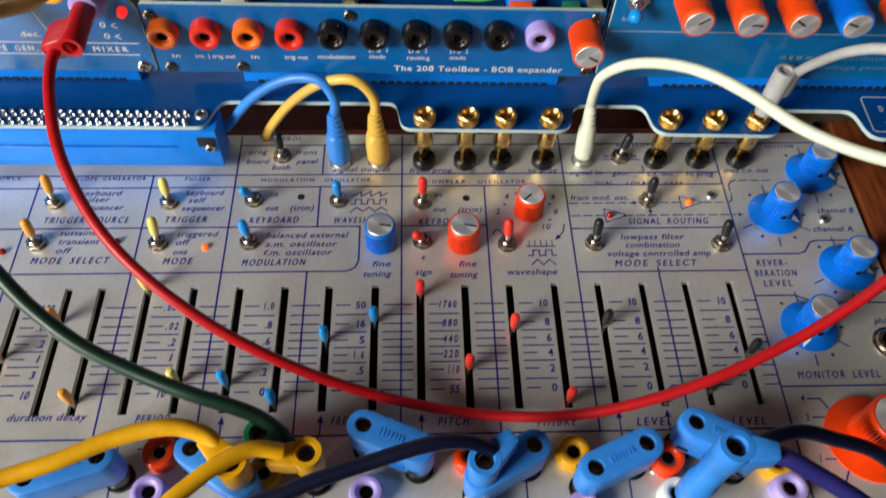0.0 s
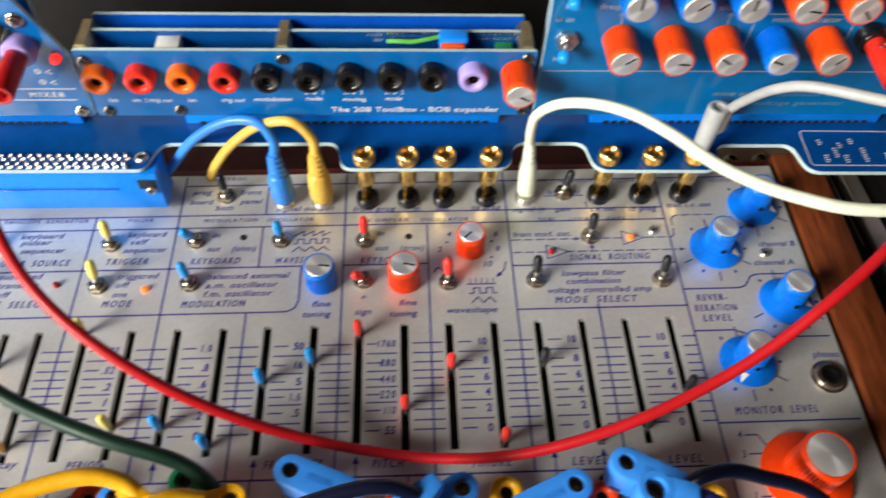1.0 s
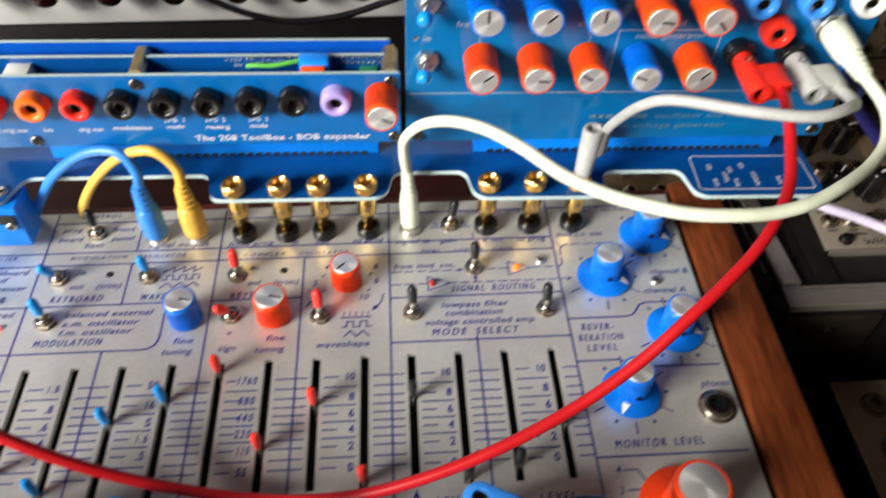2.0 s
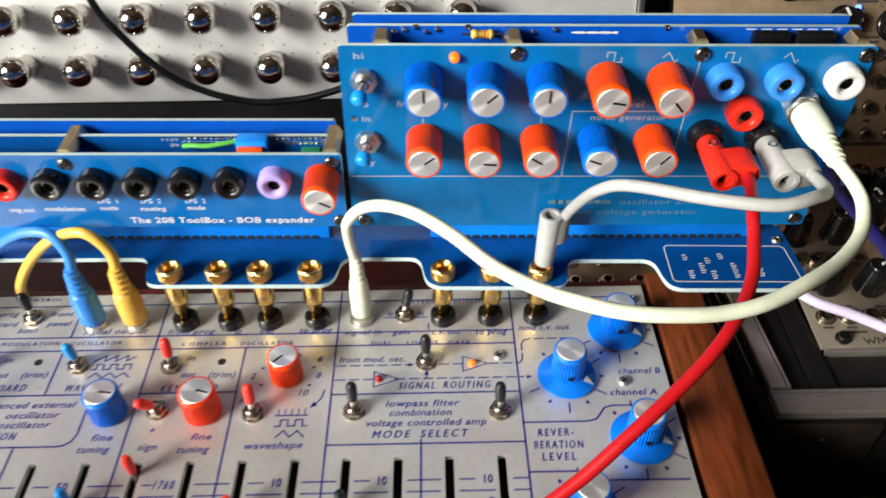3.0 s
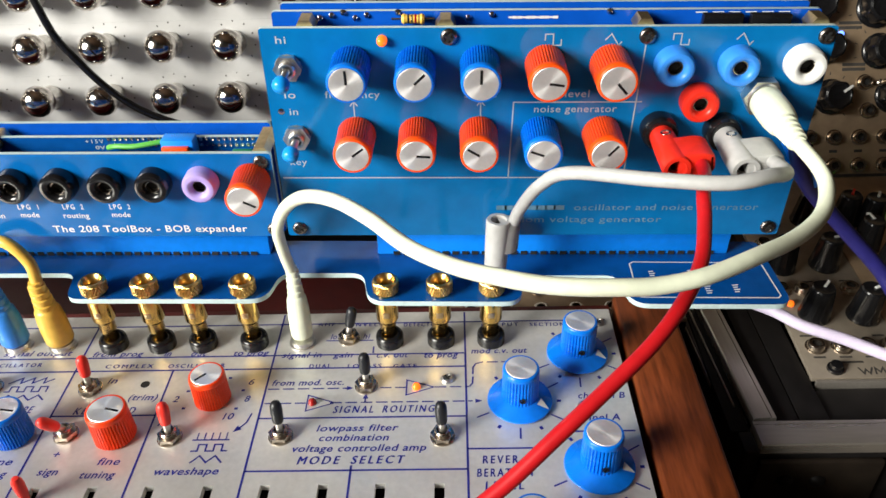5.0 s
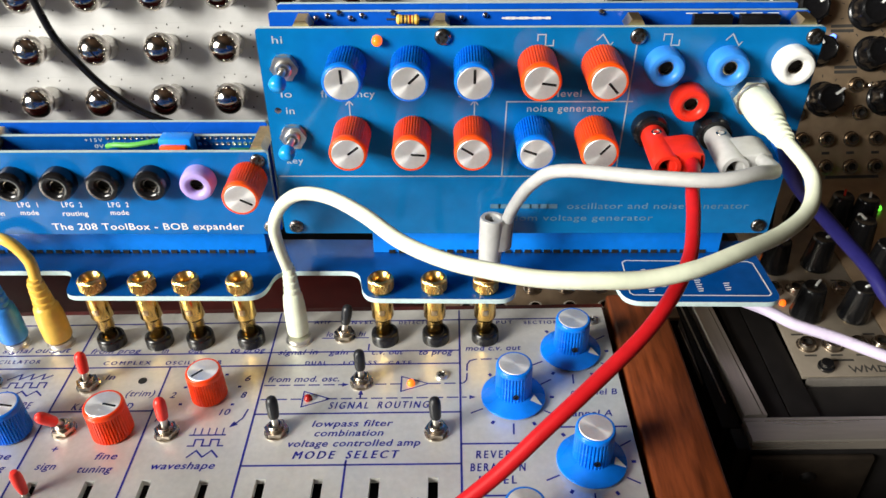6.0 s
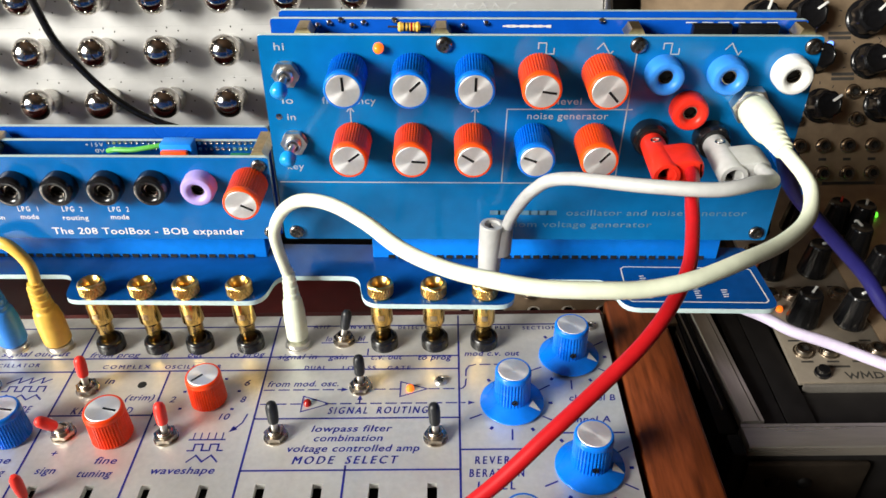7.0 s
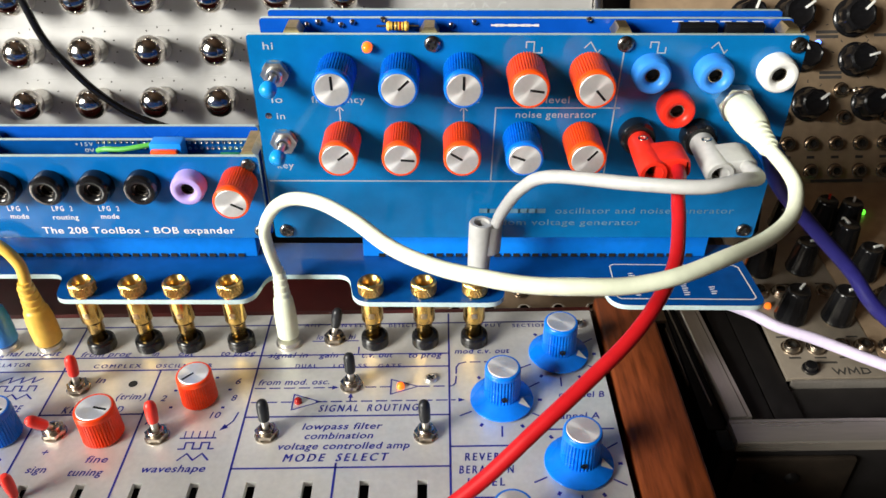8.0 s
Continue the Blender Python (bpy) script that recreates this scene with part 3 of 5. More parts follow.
for material, name, i, y in ((TAN, "orange", 1, 32.5), (TAN, "orange", 2, 5.0), (PALE, "yellow", 3, 44.4), (PALE, "yellow", 4, 11.0), (CYAN, "blue", 5, 10.4), (CYAN, "blue", 6, 4.0), (CYAN, "blue", 7, 24.8), (CYAN, "blue", 8, 31.5),
                             (CORAL, "red", 9, 41.2), (CORAL, "red", 10, 14.5), (CORAL, "red", 11, 28.4), (CORAL, "red", 12, 3.2), (RUBBER, "black", 13, 29.4), (RUBBER, "black", 14, 2.6), (RUBBER, "black", 15, 6.2), (RUBBER, "black", 16, 18.4), (TAN, "orange", 0, 20)):
    slider(material, SLOTS[i], y, name + " capped slider in a slot")


def knob(parent, material, r, h, m, label, angle=90.0, skirt=0.0, flutes=42, pointer=True):
    """A fluted knob along its z axis with a spun aluminium cap; skirt: radius of the flange."""
    n = flutes * 3
    prof = []
    z0 = 0.6
    if skirt:
        prof += [(0, 0.5), (skirt * 0.96, 0.5), (skirt, 0.9), (skirt * 0.99, 1.3), (skirt * 0.80, 2.1), (r * 1.14, 3.0), (r * 1.06, 3.2)]
        z0 = 3.3
    else:
        prof += [(0, 0.5), (r * 0.98, 0.5)]
    prof += [(r * 1.03, z0, 1), (r * 1.02, z0 + 0.5, 1), (r * 0.99, h - 2.0, 1), (r * 1.005, h - 1.6, 0), (r * 0.99, h - 0.6), (r * 0.96, h - 0.15), (r * 0.92, h), (r * 0.87, h), (r * 0.86, h - 0.25), (0, h - 0.25)]
    root = part("knob", lathe(prof, n, flutes, r * 0.085), material, parent, label, m)
    part("cap", lathe([(0, h - 0.2), (r * 0.84, h - 0.2), (r * 0.85, h - 0.05), (r * 0.83, h + 0.05), (0, h + 0.05)], 40), SPUN, root, "spun aluminium cap")
    if pointer:
        part("pointer_line", box(0.0, r * 0.72, -r * 0.062, r * 0.062, h + 0.05, h + 0.12), BLACK, root, "black pointer line", at(0, 0, 0, 0, 0, angle))
    return root


knob(synth, BLUE, 5.3, 11.0, at(-20.4, 62.6, 0), "blue fluted knob with aluminium cap", -8)
knob(synth, VERMILION, 5.5, 11.0, at(8.2, 62.5, 0), "orange-red fluted knob with aluminium cap", -14)
knob(synth, VERMILION, 5.1, 10.4, at(32.0, 75.6, 0), "orange-red fluted knob with aluminium cap", 225)
for x, y, a in ((120.6, 73.2, -30), (139.4, 92.0, -25), (139.6, 50.0, -20), (120.0, 27.5, 240)):
    k = knob(synth, BLUE, 5.1, 13.6, at(x, y, 0), "blue skirted knob with aluminium cap", 0, 9.2, 34, False)
    bm = bmesh.new()
    bm.faces.new([bm.verts.new(p) for p in ((8.9, 0.15, 1.5), (5.9, 1.3, 2.98), (5.9, -1.3, 2.98), (8.9, -0.15, 1.5))])
    part("pointer", bm, WHITE, k, "white pointer wedge on the skirt", at(0, 0, 0.16, 0, 0, a))
    part("set_screw", lathe([(0.9, 0), (0.9, 0.3), (0.5, 0.3), (0.4, -0.1), (0, -0.1)], 10), BLACK, k, "", aim((0.3, -5.15, 5.6), (0, -1, 0)))
k = knob(synth, VERMILION, 7.5, 18.0, at(127.3, -10.5, 0), "large orange-red skirted knob with aluminium cap", 0, 13.4, 48, False)

for x, y, lit in ((90.9, 79.1, LAMP_ORANGE), (61.2, 73.6, DULL_RED), (-80.8, 61.3, LAMP_ORANGE), (-111.3, 64.0, DULL_RED), (-148.9, 60.2, DULL_RED)):
    part("indicator_lamp", lathe([(1.2, -1), (1.2, 0.6), (1.0, 1.2), (0.6, 1.6), (0, 1.7)], 14), lit, synth, "small round indicator lamp", at(x, y, 0))


def screw_part(parent, m, r=1.9, material=None):
    """A cross-head screw, head along z."""
    root = part("screw", lathe([(r * 1.02, 0), (r * 1.02, 0.35), (r * 0.92, 0.75), (r * 0.72, 0.98), (r * 0.58, 1.0), (r * 0.50, 0.72), (0, 0.66)], 24), material or STEEL, parent, "", m)
    bm = box(-r * 0.62, r * 0.62, -r * 0.13, r * 0.13, 0.7, 1.0)
    # cross in black, the shade of the cut put into its colour
    part("cross_slot_shade", box(-r * 0.13, r * 0.13, -r * 0.62, r * 0.62, 0.7, 1.004, 0, bm), VOID, root)
    return root


for x, y in ((99.9, 82.2), (138.6, 71.0), (61.2, -18.4), (148, 106)):
    screw_part(synth, at(x, y, 0, 0, 0, 35))
for x, y in ((-49.6, 83.0), (10.0, 81.9)):
    # flat black disc on the plate in place of a shaded hole
    part("trim_hole_shade", lathe([(1.35, 0.05), (1.3, 0.09), (0, 0.09)], 18), VOID, synth, "black disc standing for a trimmer hole's shade", at(x, y, 0))


def socket(parent, material, m, r=5.0, h=5.6, label=""):
    """A banana socket: round collar with a recessed metal-lined hole, along z."""
    root = part("banana_socket", lathe([(r, 0.0), (r, h * 0.64), (r * 0.97, h * 0.82), (r * 0.88, h * 0.95), (r * 0.72, h), (r * 0.58, h * 0.97), (r * 0.46, h * 0.86), (r * 0.41, h * 0.70), (r * 0.40, 0.6), (0, 0.6)], 32), material, parent, label, m)
    part("contact", lathe([(r * 0.39, 0.65), (r * 0.39, h * 0.66), (r * 0.345, h * 0.66), (r * 0.34, 0.9), (r * 0.36, 0.66)], 20), NUT, root, "metal contact ring")
    # black filling gives the socket hole its shade
    part("bore", lathe([(r * 0.335, 0.65), (r * 0.335, h * 0.30), (0, h * 0.30)], 16), VOID, root, "black filling standing for the shade in the bore")
    return root


for material, name, x, y in ((VERMILION, "orange-red", -82.3, -11.8), (LILAC, "lilac", -83.4, -23.2), (YELLOW, "yellow", 37.0, -13.8), (LILAC, "lilac", -22.8, -24.4), (LILAC, "lilac", 97.7, -25.6), (VERMILION, "orange-red", 7.0, -14.5), (VERMILION, "orange-red", 64.4, -16.2), (YELLOW, "yellow", 95.8, -17.8),
                             (WHITE, "white", 65.0, -26.6), (WHITE, "white", 8, -30), (LILAC, "lilac", 38, -30), (YELLOW, "yellow", -52, -18.5), (LILAC, "lilac", -52, -30)):
    socket(synth, material, at(x, y, 0), label=name + " banana socket")
POSTS = (-5.0, 10.2, 23.4, 39.5, 82.0, 98.0, 113.5)
for x in POSTS:
    socket(synth, BLACK, at(x, 98.9, 0), 4.3, 3.9, "black banana socket")
# phones jack
root = part("headphone_jack", lathe([(5.7, 0), (5.7, 0.5), (4.9, 0.7), (4.5, 1.8), (3.8, 2.2), (3.3, 2.2), (3.1, 0.4), (0, 0.4)], 32), NUT, synth, "worn nickel headphone jack", at(145.3, 21.4, 0))
part("jack_hole", lathe([(3.0, 0.5), (2.9, 2.0), (2.4, 2.0), (2.3, 0.7), (0, 0.7)], 24), BLACK, root)
for x in (-36.0, -21.8, 54.6):
    part("mini_jack_nut", lathe([(4.3, 0), (4.3, 0.4), (3.7, 0.5), (3.6, 1.8), (2.4, 2.0), (1.6, 2.0), (1.5, 0.5), (0, 0.5)], 24), STEEL, synth, "nickel mini jack nut", at(x, 99.4, 0))

# ---- carrier board on gold plugs, with its card slots ----
ASM = pose(0, 0, 17.5 * U, 0, 1.1, 0)


def face(x, z, y):
    """A pose on an upright board's front at depth y, looking out of it."""
    return at(x, y, z, 90, 0, 0)


carrier = thing("carrier_board", "blue circuit carrier board with pale edges standing on gold plugs", "circuit board", m=ASM @ at(0, -3.6, 4.0))
out = rounded([(-221, 99.6, 2), (-81, 99.6, 3), (-77, 112, 4), (-15, 112, 3.5), (-13, 99.6, 4), (46.5, 99.4, 5), (49, 111.8, 4), (74.5, 111.8, 4), (77, 98.4, 5), (122, 98.0, 5), (123.6, 110.6, 4), (152, 110.4, 4), (154.6, 97.0, 5), (201, 96.6, 5), (200, 128, 2), (-221, 131, 2)])
part("board", prism(out, -1.7, 0.0, edge_index=1), [MASKD, GLASSFIBRE], carrier, "deep blue board with pale fibre edge")
bm = ribbon([(157.6, 100.0), (197.6, 99.6), (198.6, 100.6), (197.8, 115.6), (196.6, 116.6), (158.2, 117.2), (157.0, 116.2), (156.6, 101.0), (157.6, 100.0)], 0.4, None, 0.07)
for x, y, count in ((163.4, 101.6, 4), (167.6, 104.0, 5), (170.8, 101.4, 4), (170.2, 108.6, 3), (178.2, 101.8, 7), (186.6, 102.4, 4), (163.0, 110.2, 3), (175.0, 110.6, 3)):
    for n in range(count):                      # one word, read sideways
        ribbon([(x - 0.75, y + n * 1.05), (x + (0.75 if n % 2 else 0.35), y + n * 1.05 + 0.15)], 0.42, bm, 0.07)
strokes(bm, "white_line", SILK, carrier)
for x0, x1 in ((-221, -106), (-69.5, 44.0), (78.2, 188.8)):
    bm = box(x0, x1, 121.6, 129.0, 0.0, 11.0, 0.4)
    conn = part("edge_connector", bm, SLOT_BLUE, carrier, "bright blue card edge connector")
    bm = bmesh.new()
    x = x0 + 5
    while x < x1 - 5:
        bm = box(x, x + 2.0, 121.2, 121.45, 0.1, 1.3, 0, bm)
        x += 3.1
    # black blocks on the connector's front, coloured as shade between its feet
    part("foot_gap_shade", bm, VOID, conn, "black blocks standing for shaded gaps under the connector")
pin = None
for k in range(23):
    for dx, y in ((0, 102.1), (1.2, 100.6), (0, 105.9), (1.2, 104.4)):
        shape = pin.data if pin else lathe([(0.95, 0), (0.8, 0.5), (0.35, 1.4), (0, 1.5)], 8)
        pin = part("solder_pin", shape, None if pin else SOLDER, carrier, "", at(-160 + 3.25 * k + dx, y, 0))
screw_part(carrier, at(-82.6, 105.0, 0, 0, 0, 20), 2.3, STEEL)
screw_part(carrier, at(196.5, 119.5, 0, 0, 0, 20), 1.6, STEEL)
bm = box(-221, -77.5, 98.9, 111, -20.4, -1.9, 0.5)
block = part("plug_block", bm, SLOT_BLUE, carrier, "bright blue multipin plug block under the board")
# darker blue strip before the face, standing for a groove's shade
part("block_groove_shade", box(-221, -92, 98.3, 98.7, -9.6, -9.2), MASKM, block)
# black block before the face in place of a shaded recess
part("latch_recess_shade", box(-84.5, -78.4, 98.3, 98.75, -9.0, -4.6, 0.2), VOID, block, "black block standing for the shade in a latch recess")
screw_part(block, face(-80.6, -9.4, 98.2), 1.7, STEEL)


def knurled(r, z0, z1, n=96, rows=8):
    """A cross-knurled ring round z with flat top and a countersunk hole."""
    bm = bmesh.new()

    def ridge(u):
        return abs((u % 1.0) * 2 - 1)

    rings = []
    for j in range(rows + 1):
        f = j / rows
        ring = []
        for k in range(n):
            a = 2 * math.pi * k / n
            q = 0.0 if j in (0, rows) else 0.60 * max(ridge(k / 4 + f * 2.0), ridge(k / 4 - f * 2.0)) - 0.15
            ring.append(bm.verts.new(((r + q) * math.cos(a), (r + q) * math.sin(a), z0 + (z1 - z0) * f)))
        rings.append(ring)
    for rr, z in ((r * 0.93, z1 + 0.25), (r * 0.80, z1 + 0.28), (r * 0.74, z1 + 0.1), (r * 0.46, z1 - 1.9), (r * 0.44, z1 - 3.6)):
        rings.append([bm.verts.new((rr * math.cos(2 * math.pi * k / n), rr * math.sin(2 * math.pi * k / n), z)) for k in range(n)])
    for lo, hi in zip(rings, rings[1:]):
        for k in range(n):
            bm.faces.new((lo[k], lo[(k + 1) % n], hi[(k + 1) % n], hi[k])).smooth = hi in rings[rows + 1:]
    bm.faces.new(rings[-1])
    bm.faces.new(rings[0][::-1])
    return bm


for x in POSTS:
    root = part("gold_plug", knurled(3.5, 0.8, 4.7), KNURL, carrier, "gold plated plug with a knurled open head", at(x, 102.6, 0))
    part("washer", lathe([(0, 0.05), (3.2, 0.05), (3.2, 0.9), (0, 0.9)], 28), GOLD, root)
    part("barrel", lathe([(0, -1.75), (3.35, -1.75), (3.4, -9.6), (3.1, -10.2), (2.5, -11.2), (2.45, -14.6), (2.1, -15.2), (1.9, -19.5), (0, -19.5)], 28), GOLD, root, "gold barrel")
    part("spring_slit", box(-1.0, 1.0, -3.5, -3.0, -7.6, -5.4, 0.3), BRASS, root)


def standoff(parent, x, z, y0, y1):
    part("standoff", prism([(2.6 * math.cos(math.pi * k / 3), 2.6 * math.sin(math.pi * k / 3)) for k in range(6)], 0, y1 - y0), BRASS, parent, "brass hex standoff", at(x, y1, z, 90, 0, 0))


def pcb(parent, name, x0, x1, y0, z0, z1, material, label, thick=1.4, r=1.0):
    out = rounded([(x0, z0, r), (x1, z0, r), (x1, z1, r), (x0, z1, r)], 3)
    return part(name, prism(out, -thick, 0, edge_index=1), [material, GLASSFIBRE], parent, label, at(0, y0, 0, 90, 0, 0))


def words_on(parent, y, text, material, cap, weight=0.010):
    for item in text.split("|"):
        w, x0, x1, z = item.rsplit("/", 3)
        lettering(w.replace(";", "|"), float(x0), float(x1), float(z), cap, parent, material, 0.0, weight, at(0, y, 0, 90, 0, 0))


# ---- tall oscillator card ----
YF = 107.0
osc = thing("oscillator_card", "tall blue circuit card with ten fluted knobs and banana sockets", "circuit board", m=ASM)
pcb(osc, "front_panel", 53.6, 197.0, YF, 19.2, 81.7, MASK, "glossy teal blue front panel")
pcb(osc, "middle_board", 55.5, 195.8, YF + 8.5, 18, 83.0, MASKM, "royal blue middle board")
pcb(osc, "back_board", 56.5, 195.4, YF + 15.5, 10, 82.8, MASKM, "royal blue back board")
for x, z in ((65.0, 80.9), (100.2, 80.9), (149.8, 80.9), (193, 80.9), (57.2, 22), (193.4, 22)):
    standoff(osc, x, z, YF + 1.5, YF + 7.0)
for x, z in ((101, 79.4), (150.3, 79.4), (194.6, 79.2), (57.2, 21.8), (193.6, 22.0)):
    screw_part(osc, at(x, YF, z, 90, 25, 0), 2.1, DARKSTEEL)
ANGLES = ((92, 44, 90, -8, -48), (38, -4, 148, 160, 50))
for r, z in enumerate((72.4, 52.8)):
    for c, x in enumerate((76.2, 92.6, 108.8, 125.2, 141.6)):
        red = (c > 2) if r == 0 else c != 3
        knob(osc, ORANGE if red else BLUE, 5.0, 13.0, face(x, z, YF), ("orange-red" if red else "blue") + " fluted knob with aluminium cap", ANGLES[r][c])
for material, name, x, z in ((SKY, "light blue", 157.6, 72.2), (SKY, "light blue", 173.8, 72.2), (WHITE, "white", 190.2, 72.5), (RED, "red", 165.7, 62.3), (BLACK, "black", 156.6, 54.2), (BLACK, "black", 173.4, 53.8)):
    socket(osc, material, face(x, z, YF), 4.8, 5.2, name + " banana socket")
part("mini_jack_nut", lathe([(4.2, 3.3), (3.9, 3.9), (0, 3.9)], 24, bm=prism([(x * 1.56, y * 1.56) for x, y in HEX], 0.05, 3.3)), STEEL, osc, "nickel hex nut of a mini jack", face(181.6, 63.8, YF))
for z in (71.6, 51.8):
    toggle(CYAN, 0, 0, (-0.25, -0.5, 0.85), osc, "blue sleeved toggle switch with a steel nut", face(60.0, z, YF), 0.66, 1.32)
part("indicator_lamp", lathe([(1.35, -0.5), (1.35, 1.0), (1.1, 1.8), (0.6, 2.2), (0, 2.3)], 16), LAMP_ORANGE, osc, "lit orange indicator lamp", face(84.3, 78.6, YF))
part("open_hole", lathe([(0.9, 0.05), (0.6, 0.1), (0, 0.1)], 14), SOLDER, osc, "tinned hole", face(56.6, 59.2, YF))
bm = ribbon([(54.6, 38.9), (196, 38.6)], 0.35)
ribbon([(117.4, 38.8), (117.9, 61.6), (151.2, 61.6)], 0.35, bm)
ribbon([(149.4, 38.8), (150.2, 77.2)], 0.35, bm)
for x in (75.9, 109.3):
    ribbon([(x, 57.5), (x, 62.0)], 0.3, bm)
    ribbon([(x - 0.9, 60.8), (x, 62.0), (x + 0.9, 60.8)], 0.3, bm)
for x, z in ((127, 78.4), (158.8, 78.4)):
    ribbon([(x - 2, z), (x - 2, z + 1.5), (x, z + 1.5), (x, z - 1.4), (x + 2, z - 1.4), (x + 2, z)], 0.3, bm)
for x, z in ((142, 78.4), (174.6, 78.4)):
    ribbon([(x - 2, z), (x - 0.6, z + 1.5), (x + 1.4, z - 1.5), (x + 2, z - 0.6)], 0.3, bm)
strokes(bm, "white_line", SILKDIM, osc, at(0, YF, 0, 90, 0, 0))
bm = bmesh.new()
for x in (115.2, 117.6, 120.0, 124.2, 126.7, 129.2, 131.7):
    ribbon([(x, 28.7), (x + 1.5, 28.7)], 1.5, bm)
strokes(bm, "faint_bar", SILKFAINT, osc, at(0, YF, 0, 90, 0, 0))
words_on(osc, YF, "oscillator and noise generator/136.8/189.4/27.8|random voltage generator/115.0/162.3/23.7", SILKFAINT, 2.0, 0.004)
words_on(osc, YF, "hi/57.6/60.2/77.8|lo/58.0/60.9/63.0|in/58.8/61.0/58.2|key/57.1/61.7/43.0|frequency/68.6/82.9/63.0|shape/105.0/113.4/63.0|level/131.2/137.5/63.0|noise generator/123.4/145.1/58.7", SILKDIM, 2.0, 0.003)
# parts on the boards behind
for i, x in enumerate((68, 71, 74, 77, 80, 88, 106, 112, 142)):
    part("solder_joint", lathe([(0.9, 0), (0.5, 0.7), (0, 0.9)], 10), SOLDER, osc, "", face(x, 81.2 + (i % 3) * 0.7, YF + 8.5))
bm = lathe([(0, 0), (1.0, 0), (1.35, 0.6), (1.1, 1.4), (1.1, 4.4), (1.35, 5.2), (1.0, 5.8), (0, 5.8)], 14)
resistor = part("resistor", bm, CREAM, osc, "striped cream resistor", at(89, YF + 6.6, 81.6, 0, 90, 0))
for z, stripe in ((1.5, RUBBER), (2.4, BRASS), (3.3, DULL_RED), (4.3, RUBBER)):
    part("stripe", lathe([(1.13, z), (1.16, z + 0.1), (1.16, z + 0.4), (1.13, z + 0.5)], 14), stripe, resistor)
for z in (-2.6, 5.8):
    part("lead", lathe([(0.3, z), (0.3, z + 2.6), (0, z + 2.6)], 8), SOLDER, resistor)
for x in (170, 182):
    part("chip", box(x - 5, x + 5, YF + 4.6, YF + 7.0, 79.6, 82.8, 0.2), BLACK, osc, "black chip")
bm = bmesh.new()
for k in range(11):
    ribbon([(116.5 + k * 1.15, 81.2), (117.1 + k * 1.15, 81.2)], 0.7 if k % 3 else 0.45, bm)
for k in range(6):
    ribbon([(164 + k * 4.2, 82.3), (166.6 + k * 4.2, 82.3)], 0.3, bm)
strokes(bm, "component_mark", SILK, osc, at(0, YF + 8.5, 0, 90, 0, 0))

# ---- low expander card ----
bob = thing("expander_card", "low blue circuit card with a row of coloured banana sockets", "circuit board", m=ASM)
pcb(bob, "front_panel", -93.4, 51.8, YF, 19.0, 46.6, MASKB, "glossy blue front panel")
# deeper mask colour here stands in for the shade behind the front panel
pcb(bob, "middle_board", -90, 49.5, YF + 9.0, 18, 47.0, MASKD, "middle board in deep blue for the shade between boards")
pcb(bob, "back_board", -90, 49.0, YF + 15.5, 10, 48.2, MASKM, "royal blue back board")
for x, z in ((-91, 44.8), (-29, 44.8), (48.6, 44.8)):
    standoff(bob, x, z + 0.6, YF + 1.5, YF + 14.0)
for x, z in ((-91, 42.6), (-29.2, 43.6), (48.8, 44.0), (-66, 21.8), (-89.5, 21.4), (49.6, 21.6)):
    screw_part(bob, at(x, YF, z, 90, 20, 0), 2.0, DARKSTEEL)
for k, (material, name) in enumerate(((AMBER, "orange"), (RED, "red"), (AMBER, "orange"), (RED, "red"), (BLACK, "black"), (BLACK, "black"), (BLACK, "black"), (BLACK, "black"), (BLACK, "black"), (LILAC, "lilac"))):
    socket(bob, material, face(-88.0 + 13.28 * k, 36.8 + 0.13 * k, YF), 4.8, 4.8, name + " banana socket")
knob(bob, ORANGE, 5.05, 12.4, face(45.8, 38.8, YF), "orange-red fluted knob with aluminium cap", -28)
words_on(bob, YF, "in/-88.0/-85.4/25.2|inv. ; trig out/-80.5/-67.6/25.2|in/-62.4/-59.8/25.2|trig out/-51.5/-43.9/25.2|modulation/-40.6/-28.4/25.6|LPG 1/-23.6/-17.6/28.6|mode/-23.6/-18.2/25.9|LPG 2/-10.6/-4.6/28.6|routing/-11.2/-3.7/25.6|LPG 2/3.0/9.0/28.6|mode/3.0/8.4/25.9", SILK, 1.7)
words_on(bob, YF, "The 208 ToolBox - BOB expander/-15.6/41.6/20.6", SILK, 2.3)
bm = bmesh.new()
for r in range(2):
    for k in range(26):
        lathe([(0.62, 0), (0.58, 0.25), (0.34, 0.25), (0.28, 0.04), (0, 0.04)], 8, bm=bm, m=Matrix.Translation((4 + k * 1.65, 44.6 + r * 1.9, 0)))
tagged(part("header_pin_strip", bm, SOLDER, bob, "rows of small soldered pins", at(0, YF + 9.0, 0, 90, 0, 0)), kind="stuff")
words_on(bob, YF + 9.0, "+15V/-2.8/2.4/45.2|0V/-0.4/2.4/43.2", SILKDIM, 1.2)
part("dip_switch", box(20.5, 29.5, YF + 4.0, YF + 8.9, 43.0, 48.4, 0.3), SLOT_BLUE, bob, "blue switch block")
part("switch_lever", box(21.0, 28.4, YF + 2.4, YF + 4.2, 43.6, 46.9, 0.3), ORANGE, bob, "orange switch levers")
part("dip_switch", box(-69, -61.6, YF + 3.0, YF + 8.9, 42.0, 45.4, 0.3), WHITE, bob, "white connector block")
part("jumper_wire", tube([(4, YF + 7.5, 44.5), (7, YF + 6, 45.8), (12, YF + 5.5, 46.0), (17, YF + 6, 46.6), (20.5, YF + 7, 46.8)], 0.75, 8), mat("green_wire", (0.10, 0.42, 0.06), 0.4), bob, "green jumper wire")
